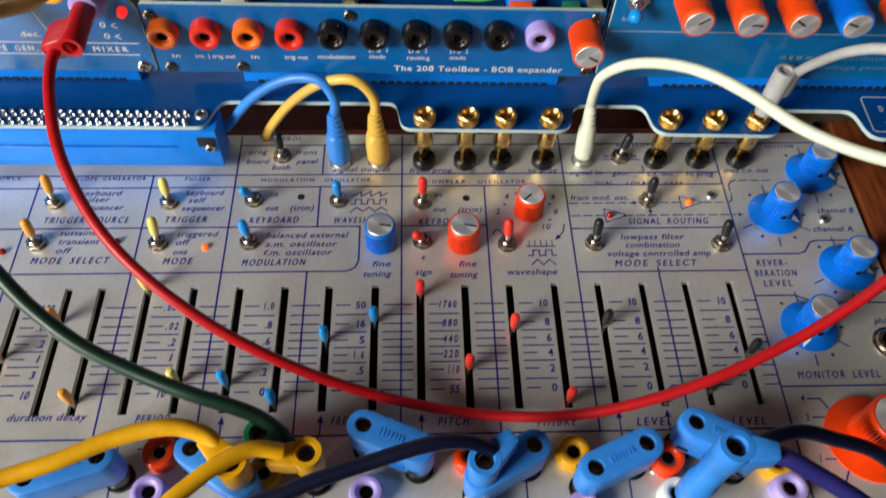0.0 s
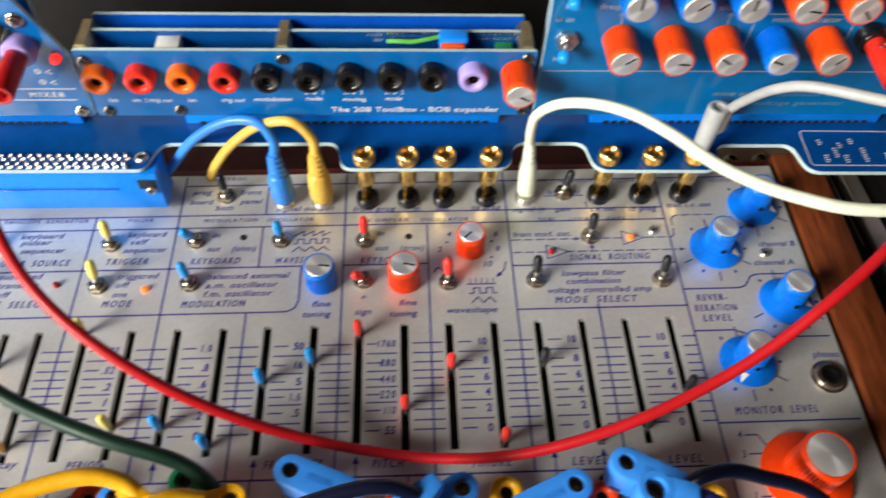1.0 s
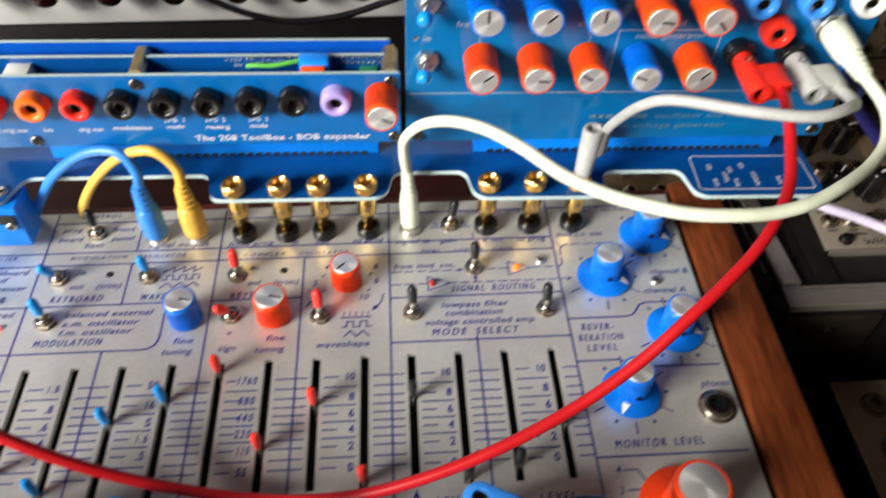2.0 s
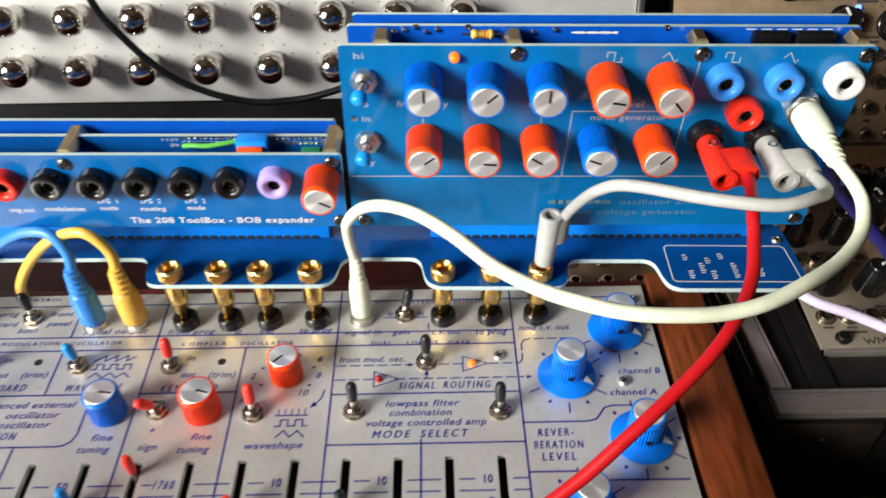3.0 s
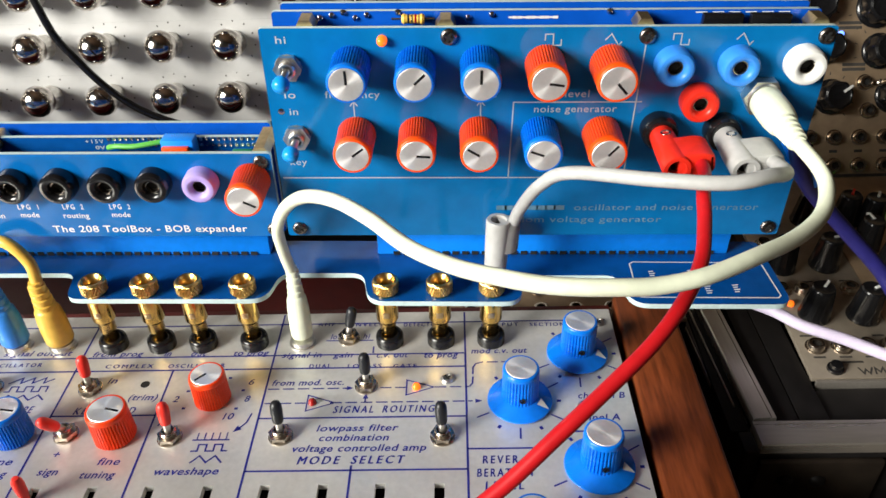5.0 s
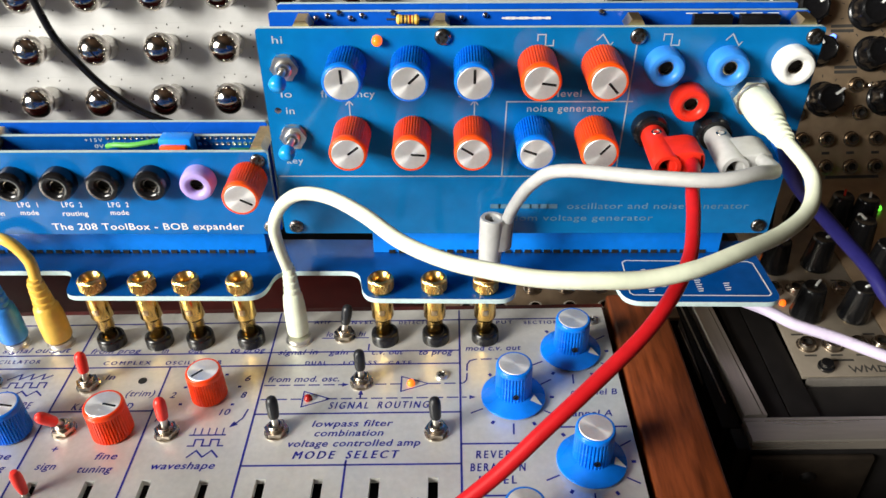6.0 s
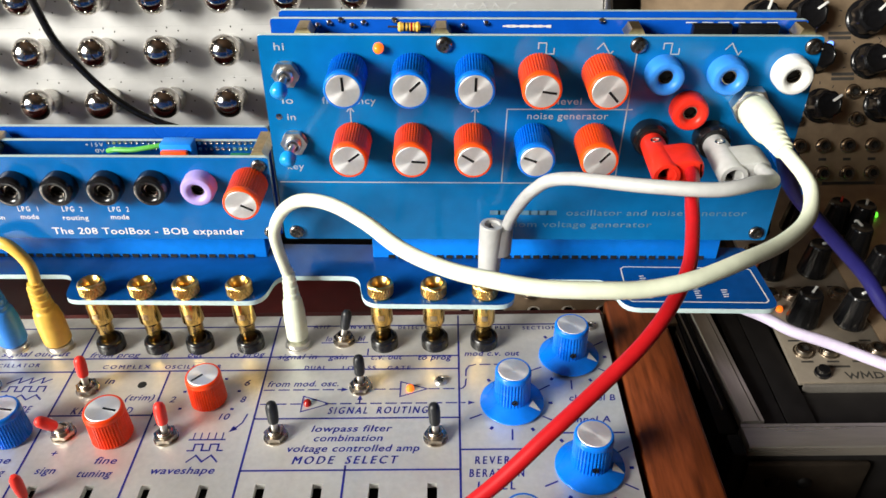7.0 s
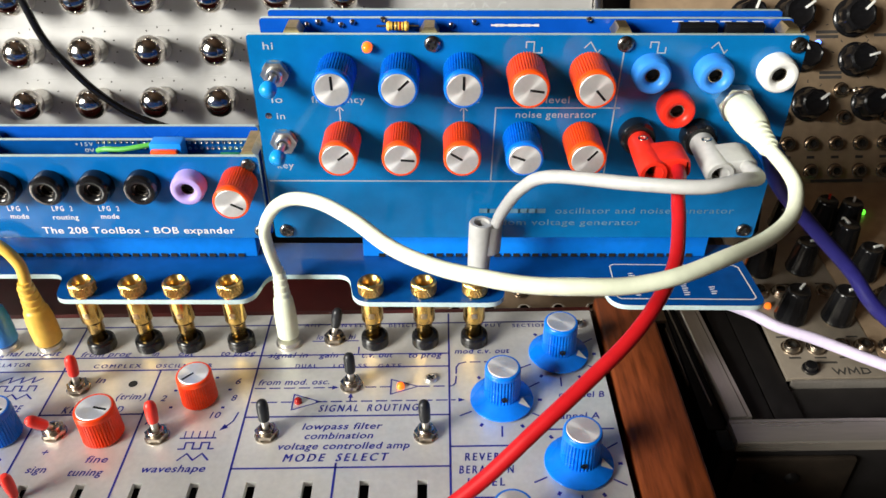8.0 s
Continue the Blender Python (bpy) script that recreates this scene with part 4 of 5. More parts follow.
part("terminal_block", box(39, 44.6, YF + 3.0, YF + 8.9, 40.0, 43.4, 0.3), mat("green_terminal", (0.02, 0.25, 0.10), 0.4), bob, "green terminal block")

# ---- tool card at the far end ----
tool = thing("tool_card", "blue circuit card with white print and a red lamp", "circuit board", m=ASM)
out = rounded([(-221, 19, 1), (-94.6, 19, 1), (-94.6, 44, 1), (-104.5, 66, 2), (-221, 66, 1)], 3)
part("front_panel", prism(out, -1.4, 0, edge_index=1), [MASKB, GLASSFIBRE], tool, "glossy blue front panel", at(0, YF, 0, 90, 0, 0))
pcb(tool, "back_board", -221, -106, YF + 12, 10, 60, MASKD, "dark blue back board")
words_on(tool, YF, "ENVELOPE GEN./-155.3/-130.2/27.4|MIXER/-112.6/-101.5/27.4|dec./-133.2/-127.0/33.2|0/-107.4/-105.6/32.8|0/-107.4/-105.6/37.2", SILK, 2.1)
bm = ribbon([(-221, 30.9), (-97.4, 30.9)], 0.4)
ribbon([(-221, 26.1), (-98.6, 26.1)], 0.4, bm)
ribbon([(-127, 46), (-123, 30.9)], 0.4, bm)
for z in (33.6, 38.0):
    ribbon([(-102.4, z + 0.9), (-104, z), (-102.4, z - 0.9)], 0.3, bm)
strokes(bm, "white_line", SILK, tool, at(0, YF, 0, 90, 0, 0))
part("indicator_lamp", lathe([(1.6, -0.5), (1.6, 1.2), (1.3, 2.2), (0.7, 2.7), (0, 2.8)], 16), LAMP_RED, tool, "lit red indicator lamp", face(-98.6, 44.0, YF))
socket(tool, LILAC, face(-107.4, 48.5, YF), 4.9, 5.6, "lilac banana socket")
socket(tool, YELLOW, face(-136.0, 50.0, YF), 4.9, 5.6, "yellow banana socket")
socket(tool, YELLOW, face(-116.0, 54.6, YF), 4.9, 5.6, "yellow banana socket")
screw_part(tool, at(-98.2, YF, 21.2, 90, 20, 0), 2.4, CHROME)
screw_part(tool, at(-105.5, YF, 58, 90, 20, 0), 2.6, CHROME)

# ---- patch cords ----
def mini_plug(parent, material, m, label, long=1.0, girth=1.0, gap=0.0):
    """A moulded mini jack plug along z with a ribbed strain relief."""
    L = 15.0 * long
    prof = [(0, 1.6), (1.9, 1.6), (1.95, 2.6), (3.9, 2.6), (4.2, 3.2), (4.25, L * 0.5), (4.15, L * 0.78), (3.75, L), (3.3, L + 0.7), (2.9, L + 1.0)]
    z = L + 1.0
    for k in range(4):
        w = 3.15 - 0.22 * k
        prof += [(w, z + 0.25), (w - 0.05, z + 1.5), (w - 0.55, z + 1.75), (w - 0.6, z + 2.3)]
        z += 2.3
    prof += [(1.9, z + 0.6), (0, z + 0.6)]
    return part("plug", lathe([(pr * (girth if pz > 2.5 else 1.0), pz + (gap if pz > 2.5 else 0.0)) for pr, pz in prof], 28), material, parent, label, m)


def stack_plug(parent, material, m, label, turn=0.0, k=1.0):
    """A stacking banana plug along z: neck, side block and an open end."""
    bm = lathe([(0, 0), (2.9, 0), (3.1, 0.6), (3.4, 9.0), (3.6, 18.6), (3.3, 19.2), (2.3, 19.2), (2.1, 18.4), (2.0, 12.0), (0, 12.0)], 28)
    bm = loaf(rounded([(0.4, -3.2, 0.4), (7.6 * k, -3.2, 1.9), (9.4 * k, -1.8, 1.0), (9.4 * k, 1.8, 1.0), (7.6 * k, 3.2, 1.9), (0.4, 3.2, 0.4)], 4), 8.6, 18.4, 0.8, bm)
    root = part("plug", bm, material, parent, label, m @ pose(0, 0, 0, 0, 0, turn))
    part("contact", lathe([(1.95, 12.1), (1.95, 17.0), (1.5, 17.0), (1.4, 12.3), (0, 12.3)], 18), DARKSTEEL, root, "dark stacking hole")
    part("set_screw_hole", lathe([(1.35, 0), (1.3, 0.12), (0.9, 0.12), (0.8, -0.3), (0, -0.3)], 14), NUT, root, "", aim((0, 3.32, 6.0), (0, 1, 0)))
    return root


def cord(name, label, material, pts, r, group="patch cords"):
    ob = thing(name, label, "cable", group)
    part("cord", tube(pts, r, 14, 10), material, ob)
    return ob


c = cord("patch_cord", "off-white patch cord with mini jack plugs bridging panel and card", IVORY,
         [(53.8, 103.6, 24.0), (53.0, 100.6, 36.0), (53.7, 97.7, 45.0), (58.7, 91.1, 55.7), (66.4, 81.0, 65.2), (75.2, 72.1, 69.6), (84.4, 62.0, 71.1), (93.5, 50.4, 71.7), (103.1, 41.1, 73.4), (112.2, 34.2, 75.8), (121.1, 31.0, 76.3), (131.3, 30.1, 76.4), (140.6, 31.0, 75.9), (149.8, 33.2, 76.3), (160.2, 38.8, 76.2), (171.7, 47.6, 74.3), (180.5, 57.0, 73.5), (184.7, 65.9, 74.5), (184.8, 72.0, 76.0), (182.9, 80.0, 77.7)], 1.72)
mini_plug(c, IVORY, at(54.6, 99.4, 0, -9, -1.5, 0), "off-white moulded mini jack plug", 1.08, 0.80)
mini_plug(c, IVORY, ASM @ face(181.6, 63.8, YF), "off-white moulded mini jack plug", 1.0, 0.98, 1.8)
c = cord("patch_cord", "long red patch cord sagging over the sliders", REDV,
         [(163.4, 90.0, 69.4), (163.2, 82.0, 69.8), (159.2, 68.7, 71.6), (157.9, 61.1, 68.7), (155.0, 51.0, 66.0), (149.5, 41.6, 63.0), (142.3, 33.6, 59.4), (132.7, 26.0, 55.0), (122.7, 19.5, 49.2), (110.5, 12.8, 40.7), (95.1, 6.2, 32.3), (74.5, -1.1, 25.5), (53.7, -5.0, 17.8), (35.3, -5.9, 11.8), (16.4, -4.4, 8.4), (-3.2, -1.8, 9.0), (-22.6, 0.8, 14.9), (-40.8, 4.1, 23.8), (-58.4, 9.5, 33.5), (-73.2, 17.1, 40.8), (-85.3, 25.8, 46.8), (-95.1, 36.0, 51.7), (-103.1, 48.5, 56.4), (-107.7, 59.2, 60.2), (-110.9, 71.1, 63.1), (-112.2, 80.0, 65.0), (-112.1, 88.5, 66.1)], 1.62)
stack_plug(c, RED, ASM @ face(156.6, 54.2, YF - 3.4), "red stacking banana plug", 8)
# red plug too, its shade put in by the darker cord red
stack_plug(c, REDV, ASM @ face(-107.4, 48.5, YF - 3.0), "red stacking banana plug, darkened for the shade on it", 200)
c = cord("patch_cord", "short grey patch cord with stacking banana plugs", GREY,
         [(119.4, 101.0, 42.5), (121.1, 96.9, 50.5), (125.1, 90.1, 61.6), (131.2, 81.6, 70.1), (148.3, 69.4, 75.1), (162.7, 64.4, 76.9), (172.6, 67.2, 76.9), (179.2, 74.3, 73.3), (181.0, 88.0, 69.2)], 1.7)
stack_plug(c, GREY, at(114.4, 99.8, 25.2, -2, 3, 0), "grey stacking banana plug", 20, 0.62)
stack_plug(c, GREY, ASM @ face(173.4, 53.8, YF - 3.4), "grey stacking banana plug", 8)
c = cord("patch_cord", "light blue patch cord with a mini jack plug", SKY, [(-36.2, 99.8, 24.0), (-35.8, 101.0, 31.4), (-41.1, 104.0, 37.2), (-52.9, 106.4, 34.6), (-65.6, 107.2, 25.1), (-74.9, 107.8, 13.0), (-82.0, 112.0, 2.0)], 1.75)
mini_plug(c, SKY, at(-36.0, 99.4, 0, 0, -1, 0), "light blue moulded mini jack plug")
c = cord("patch_cord", "pale yellow patch cord with a mini jack plug", CREAM, [(-22.0, 99.8, 24.0), (-22.4, 100.8, 32.1), (-28.5, 102.3, 38.5), (-39.5, 104.8, 34.9), (-51.0, 106.3, 24.8), (-60.5, 107.8, 11.2), (-66.0, 113.0, -2.0)], 1.75)
mini_plug(c, CREAM, at(-21.8, 99.4, 0, 0, -1, 0), "pale yellow moulded mini jack plug")

c = cord("patch_cord", "amber yellow patch cord hanging before the blue card", YELLOW, [(-93.0, 92.0, 112.0), (-95.5, 86.0, 102.5), (-97.3, 82.0, 96.0), (-100.5, 78.0, 93.6), (-102.5, 72.0, 94.9), (-103.5, 66.0, 97.8), (-106.0, 58.0, 102.5), (-118.0, 40.0, 112.0)], 1.9)

# shorting bars in the front sockets
def link(p, q, z=20.0):
    """A light blue shorting bar from socket p to socket q."""
    a, b = Vector((*p, 0)), Vector((*q, 0))
    d = b - a
    half = d.length / 2
    m = Matrix.Translation((a + b) / 2 * U) @ pose(0, 0, 0, 0, 0, math.degrees(math.atan2(d.y, d.x)))
    root = thing("shorting_bar", "light blue plastic shorting bar plugged across two sockets", "plug", "shorting bars", m)

    def pill(r):
        return [(half + r * math.cos(t), r * math.sin(t)) for t in np.linspace(-math.pi / 2, math.pi / 2, 12)] + [(-half + r * math.cos(t), r * math.sin(t)) for t in np.linspace(math.pi / 2, 3 * math.pi / 2, 12)]
    bm = bmesh.new()
    levels = [(4.0, 7.0), (4.25, 7.4), (4.6, z - 0.8), (4.4, z - 0.2), (4.0, z)]
    rings = [[bm.verts.new((x, y, h)) for x, y in pill(r)] for r, h in levels]
    for lo, hi in zip(rings, rings[1:]):
        for k in range(len(lo)):
            j = (k + 1) % len(lo)
            bm.faces.new((lo[k], lo[j], hi[j], hi[k]))
    bm.faces.new(rings[0][::-1])
    rim = [bm.edges.get((rings[-1][k], rings[-1][(k + 1) % len(rings[-1])])) for k in range(len(rings[-1]))]
    for s in (-half, half):
        tops = [bm.verts.new((s + 2.3 * math.cos(k * math.pi / 10), 2.3 * math.sin(k * math.pi / 10), z)) for k in range(20)]
        feet = [bm.verts.new((v.co.x * 0.99 + s * 0.01, v.co.y * 0.99, z - 5.0)) for v in tops]
        rim += [bm.edges.new((tops[k], tops[(k + 1) % 20])) for k in range(20)]
        for k in range(20):
            j = (k + 1) % 20
            bm.faces.new((tops[j], tops[k], feet[k], feet[j]))
        bm.faces.new(feet)
    bmesh.ops.triangle_fill(bm, use_beauty=True, use_dissolve=False, edges=rim, normal=(0, 0, 1))
    part("bar", bm, SKY, root)
    for s in (-half, half):
        part("hole_liner", lathe([(2.24, z - 4.9), (2.24, z - 0.9), (1.85, z - 0.9), (1.8, z - 4.4), (0, z - 4.4)], 20), DARKSTEEL, root, "dark metal socket liner", at(s, 0, 0))
        part("collar", lathe([(4.3, 0.0), (4.3, 1.2), (3.6, 1.4), (3.5, 7.2), (0, 7.2)], 24), BLACK, root, "black socket collar with steel ring", at(s, 0, 0))
        # navy plate on the face, coloured as the shade in a slot
        part("side_slot_shade", box(-1.6, 1.6, -4.75, -4.4, 9.0, 10.2, 0.3), NAVY, root, "", at(s, 0, 0))
    # thin plate, not sunk: its deeper blue gives the recess its shade
    part("side_recess_shade", box(-half * 0.30, half * 0.70, -4.62, -4.35, 9.6, 14.6, 0.12), BLUE, root, "darker blue plate standing for a shaded side recess")
    mark = None
    for k in range(7):
        shape = mark.data if mark else box(0, 0.7, -0.9, 0.9, 0, 0.22)
        mark = part("raised_mark", shape, None if mark else SKY, root, "", at(-half + 4.6 + k * 1.1, 0, z))
    return root


for p, q in (((-68.8, -16.4), (-54.6, -25.3)), ((-23.0, -10.6), (-8.0, -17.0)), ((23.4, -17.1), (8.6, -25.0)), ((54.2, -17.1), (39.3, -23.6)), ((69.0, -11.5), (83.0, -19.0)), ((-93.2, -18.0), (-110.5, -23.6))):
    link(p, q)


def front_plug(ob, material, x, y, z0, turn, label, neck=None):
    bm = lathe([(0, z0), (3.9, z0), (4.1, z0 + 0.6), (4.4, z0 + 10), (4.1, z0 + 10.8), (2.7, z0 + 10.8), (2.4, z0 + 10.0), (2.3, z0 + 5.0), (0, z0 + 5.0)], 28)
    bm = loaf(rounded([(2.6, -3.5, 0.3), (6.0, -3.0, 1.2), (10.4, -2.1, 0.8), (10.4, 2.1, 0.8), (6.0, 3.0, 1.2), (2.6, 3.5, 0.3)], 4), z0 + 4.0, z0 + 10.7, 0.6, bm)
    root = part("plug", bm, material, ob, label, at(x, y, 0, 0, 0, turn))
    part("contact", lathe([(2.1, z0 + 5.1), (2.1, z0 + 9.4), (1.7, z0 + 9.4), (1.6, z0 + 5.2), (0, z0 + 5.2)], 16), DARKSTEEL, root, "metal contact ring")
    part("collar", lathe([(4.3, 0.0), (4.3, 1.2), (3.6, 1.4), (3.5, z0 + 0.2), (0, z0 + 0.2)], 24), BLACK, root)
    if neck:
        part("neck", lathe([(3.9, 6.0), (4.2, 6.6), (4.3, z0 * 0.55), (3.7, z0 * 0.58), (3.8, z0 + 0.3), (0, z0 + 0.3)], 24), neck, root, "light blue lower plug")


c = cord("patch_cord", "thick amber yellow patch cord with stacking plug", YELLOW, [(-122, -34, 36), (-109.1, -28.2, 34), (-96.6, -24.0, 34), (-84.1, -18.6, 34), (-71.5, -15.6, 33.5), (-63, -16.6, 31), (-58, -20.5, 28)], 2.3)
front_plug(c, YELLOW, -55.2, -24.0, 20.3, 140, "yellow stacking banana plug")
c = cord("patch_cord", "amber yellow patch cord with stacking plug", YELLOW, [(-78, -48, 30), (-69.6, -36.3, 33), (-62.9, -29.6, 33), (-56.8, -24.6, 32.5), (-50.0, -20.8, 31), (-43, -20.6, 28)], 2.2)
front_plug(c, YELLOW, -37.2, -20.0, 15.0, 185, "yellow stacking banana plug")
c = cord("patch_cord", "dark green patch cord with stacking plug", GREEN, [(-135, 38, 62), (-115.5, 19.4, 50), (-107, 12, 45), (-95.6, 4.6, 40), (-82.8, -0.9, 36), (-68.2, -6.1, 33), (-58.3, -8.4, 30), (-51, -10.2, 26.5), (-45.4, -13.0, 22.5), (-42.2, -15.6, 17)], 2.05)
front_plug(c, GREENP, -51.2, -12.4, 9.0, -22, "green stacking banana plug")
c = cord("patch_cord", "navy blue patch cord with a light blue plug", NAVY, [(-70, -44, 34), (-45.5, -35.6, 36), (-32.6, -30.5, 36), (-20.5, -26.6, 36), (-5.2, -22.2, 36), (4.5, -21.0, 34), (11, -21.8, 30)], 2.0)
front_plug(c, SKY, 8.8, -24.6, 20.3, 40, "light blue stacking banana plug")
c = cord("patch_cord", "dark navy patch cord ending on a shorting bar", NAVY, [(83.0, -19.0, 17.0), (84.6, -18.6, 22.6), (88.5, -17.4, 24.6), (95.4, -16.3, 24.0), (104.4, -17.2, 21.0), (121.9, -20.9, 14.0), (138.0, -38.0, 6.0)], 2.1)
c = cord("patch_cord", "violet blue patch cord with a tall light blue plug", VIOLET, [(75.5, -27.6, 41.5), (80.5, -29.0, 41.6), (87.4, -32.6, 40), (97.4, -39.0, 38), (112, -50, 34)], 2.3)
front_plug(c, SKY, 67.6, -27.2, 35.0, -8, "light blue stacking banana plug", SKY)

# ---- chrome-knobbed synthesizer behind ----
LEAN_V = 74.0
VROOT = at(7.3, 224.8, 24.4, LEAN_V, 0, 0)
drum = thing("white_synthesizer", "white panel synthesizer with rows of chrome ball knobs", "synthesizer", m=VROOT)
part("panel", box(-260, 160, -13.5, 150, -4, 0, 0.6), CREAMPANEL, drum, "white painted panel with thin seams")
part("cabinet", box(-260, 160, -98, 150, -60, -4.3, 0.6), CASE, drum, "dark cabinet")
part("end_cap", box(160.4, 163.2, -13.5, 150, -12, 1.2, 0.4), STEEL, drum, "metal end strip")
for y in (12.3, 33.6, 54.9, 76.2):
    part("seam", box(-260, 160, y - 0.14, y + 0.14, 0.02, 0.1), GREY, drum)


def chrome_knob(x, y):
    root = part("knob", lathe([(0, 7.2), (4.4, 7.2), (5.4, 8.1), (6.2, 9.9), (6.5, 11.8), (6.3, 13.7), (5.6, 15.4), (4.3, 16.8), (2.6, 17.7), (1.2, 18.0), (0, 18.05)], 32), CHROME, drum, "round chrome knob", at(x, y, 0))
    part("stem", lathe([(0, 0.2), (5.0, 0.2), (5.0, 0.9, 1), (4.8, 7.0, 1), (4.4, 7.7), (0, 7.7)], 60, 20, 0.35), STEEL, root, "fluted metal stem")
    bm = bmesh.new()
    for k in range(9):
        a = radians(-40 + 32.5 * k)
        ribbon([(8.6 * math.cos(a), 8.6 * math.sin(a)), (8.8 * math.cos(a), 8.8 * math.sin(a))], 0.55, bm, 0.05)
    tagged(part("dial_dot_ring", bm, PRINT, root, "black dial dots"), kind="stuff")


for r in range(5):
    for k in range(-6, 5):
        x, y = 26.9 * k + 4.4, 20.9 * r + 3.4
        if r >= 2 and k > 1 and not (r == 2 and k == 2):
            continue
        if r < 2 and k > 3:
            continue
        chrome_knob(x + (0 if r else -0.6), y)
bm = bmesh.new()
for k in range(7):
    x = 85 + k * 5.8
    ribbon([(x, 37.4), (x + (1.2 if k % 2 else 2.2), 40.6), (x + 4.0, 37.4 if k % 3 else 40.4)], 0.7, bm, 0.05)
strokes(bm, "maker_mark", GREY, drum)
cord("black_cord", "thin black cable hanging before the white panel", BLACK, [(-62, 212, 110), (-55.0, 205, 88), (-51.0, 203, 77), (-47.8, 203, 63), (-41.6, 203, 52.2), (-34.6, 203, 42.3), (-24.8, 203, 33), (-14.5, 203, 27.2), (-4.7, 203, 23.8), (6.5, 203, 21.7), (20.6, 203, 22.3), (35.0, 203, 25.3), (60, 205, 33)], 1.5, "loose cables")
shelf = thing("red_lacquer_board", "dark red lacquered board lying behind the panel", "board")
part("board", box(-230, 150, 120, 190, TOP, -30, 1.0), MAROON, shelf)

# ---- rack case with modules ----
rack = thing("rack_case", "black module rack case with worn aluminium rails", "rack case")
part("front_wall", box(186, 420, 67, 75, -72, -16, 0.8), CASE, rack, "black laminate wall")
part("side_wall", box(184, 190, 75.2, 215, -72, -16.2, 0.8), CASE, rack, "black laminate wall")
part("floor_panel", box(190.2, 420, 75.2, 215, -72, -60, 0.8), CASE, rack, "black laminate floor")


def rail(x0, x1, length, m, label):
    """A stepped aluminium edge rail along y: broad flat, groove, thin inner ridge and outer flange."""
    out = [(x0, -16.4), (x1, -16.4), (x1, -12.9), (x1 - 1.2, -12.9), (x1 - 1.2, -13.5), (x1 - 1.7, -13.5), (x1 - 1.7, -12.6), (x0 + 0.4, -12.6), (x0, -13.0)]
    bm = prism(out, -length, 0, None, Matrix.Rotation(radians(90), 4, "X"))
    part("rail", bm, RIM, rack, label, m)


rail(-3.6, 3.2, 130, at(194.4, 77.0, 0, 0, 0, 3.1), "worn aluminium edge rail with a groove")
rail(-4.4, 4.8, 228, at(418, 71.2, 0, 0, 0, 90), "worn aluminium edge rail with a groove")
for dx, w, z in ((-6.4, 0.5, -15.6), (-9.4, 0.8, -17.5)):
    part("thin_strip", box(dx, dx + w, 8, 130, z - 2, z, 0.15), RIM, rack, "thin aluminium strip", at(194.4, 77.0, 0, 0, 0, 3.1))
part("outer_ledge", box(-9.0, -3.8, 2, 130, -22, -17.0, 0.3), mat("grey_anodised", (0.10, 0.095, 0.09), 0.4, 0.8, 0.15, 120, 0.05), rack, "grey outer ledge of the case", at(194.4, 77.0, 0, 0, 0, 3.1))
part("inner_lip", box(198.8, 206.2, 76.6, 215, -24, -16.8, 0.5), CASE, rack, "black inner lip")
part("inner_lip", box(206.5, 215.8, 76.6, 215, -24, -17.2, 0.5), CASE, rack, "black inner lip")
part("inner_lip", box(215.9, 420, 76.6, 94.4, -24, -19.0, 0.5), CASE, rack, "black sunken lip")
part("module_edge", box(217.0, 420, 94.5, 95.6, -20, -16.2, 0.2), RIM, rack, "thin aluminium module rail")
LOW = at(216, 96, -16, 4, 0, 0)
low = thing("rack_module", "aluminium rack module with black knobs and nickel jacks", "module", "rack modules", LOW)
part("panel", box(0, 33.6, 0, 110, -1.6, 0, 0.25), RACKPALE, low, "brushed aluminium module panel")
low2 = thing("rack_module", "aluminium rack module with black knobs", "module", "rack modules", LOW @ at(34, 0, 0))
part("panel", box(0, 70, 0, 110, -1.6, 0, 0.25), RACK, low2, "tarnished aluminium module panel")


def rack_jack(parent, x, y):
    root = part("jack", lathe([(3.4, 0), (3.4, 0.4), (2.9, 0.5), (2.8, 1.6), (2.5, 2.2), (1.9, 2.4), (1.5, 2.3), (1.45, 1.0)], 20), NUT, parent, "nickel mini jack", at(x, y, 0))
    # black filling for the shade down the jack
    part("bore", lathe([(1.44, 0.2), (1.44, 1.3), (0, 1.3)], 14), VOID, root, "black filling standing for the shade in the bore")


def rack_knob(parent, x, y, r=4.6, h=14.0, angle=60, mark=WHITE):
    """A tapered, fluted knob with a line over its top and down its side."""
    root = part("knob", lathe([(0, 0.8), (r * 1.12, 0.8), (r * 1.14, 1.4), (r * 1.10, 2.0, 1), (r * 0.86, h - 1.2, 1), (r * 0.82, h - 0.5), (r * 0.72, h), (r * 0.55, h - 0.2), (0, h - 0.35)], 36, 12, 0.35), BLACK, parent, "black knob with a pointer line", at(x, y, 0, 0, 0, angle))
    part("pointer_line", box(0.6, r * 0.86, -0.42, 0.42, h - 0.3, h + 0.2), mark, root)
    part("side_line", loaf([(r * 0.80, -0.42), (r * 0.99, -0.42), (r * 0.99, 0.42), (r * 0.80, 0.42)], 4.0, h - 0.1, 0.1), mark, root)
    part("washer", lathe([(r * 0.9, 0), (r * 0.9, 0.8), (0, 0.8)], 20), BRASS, root)


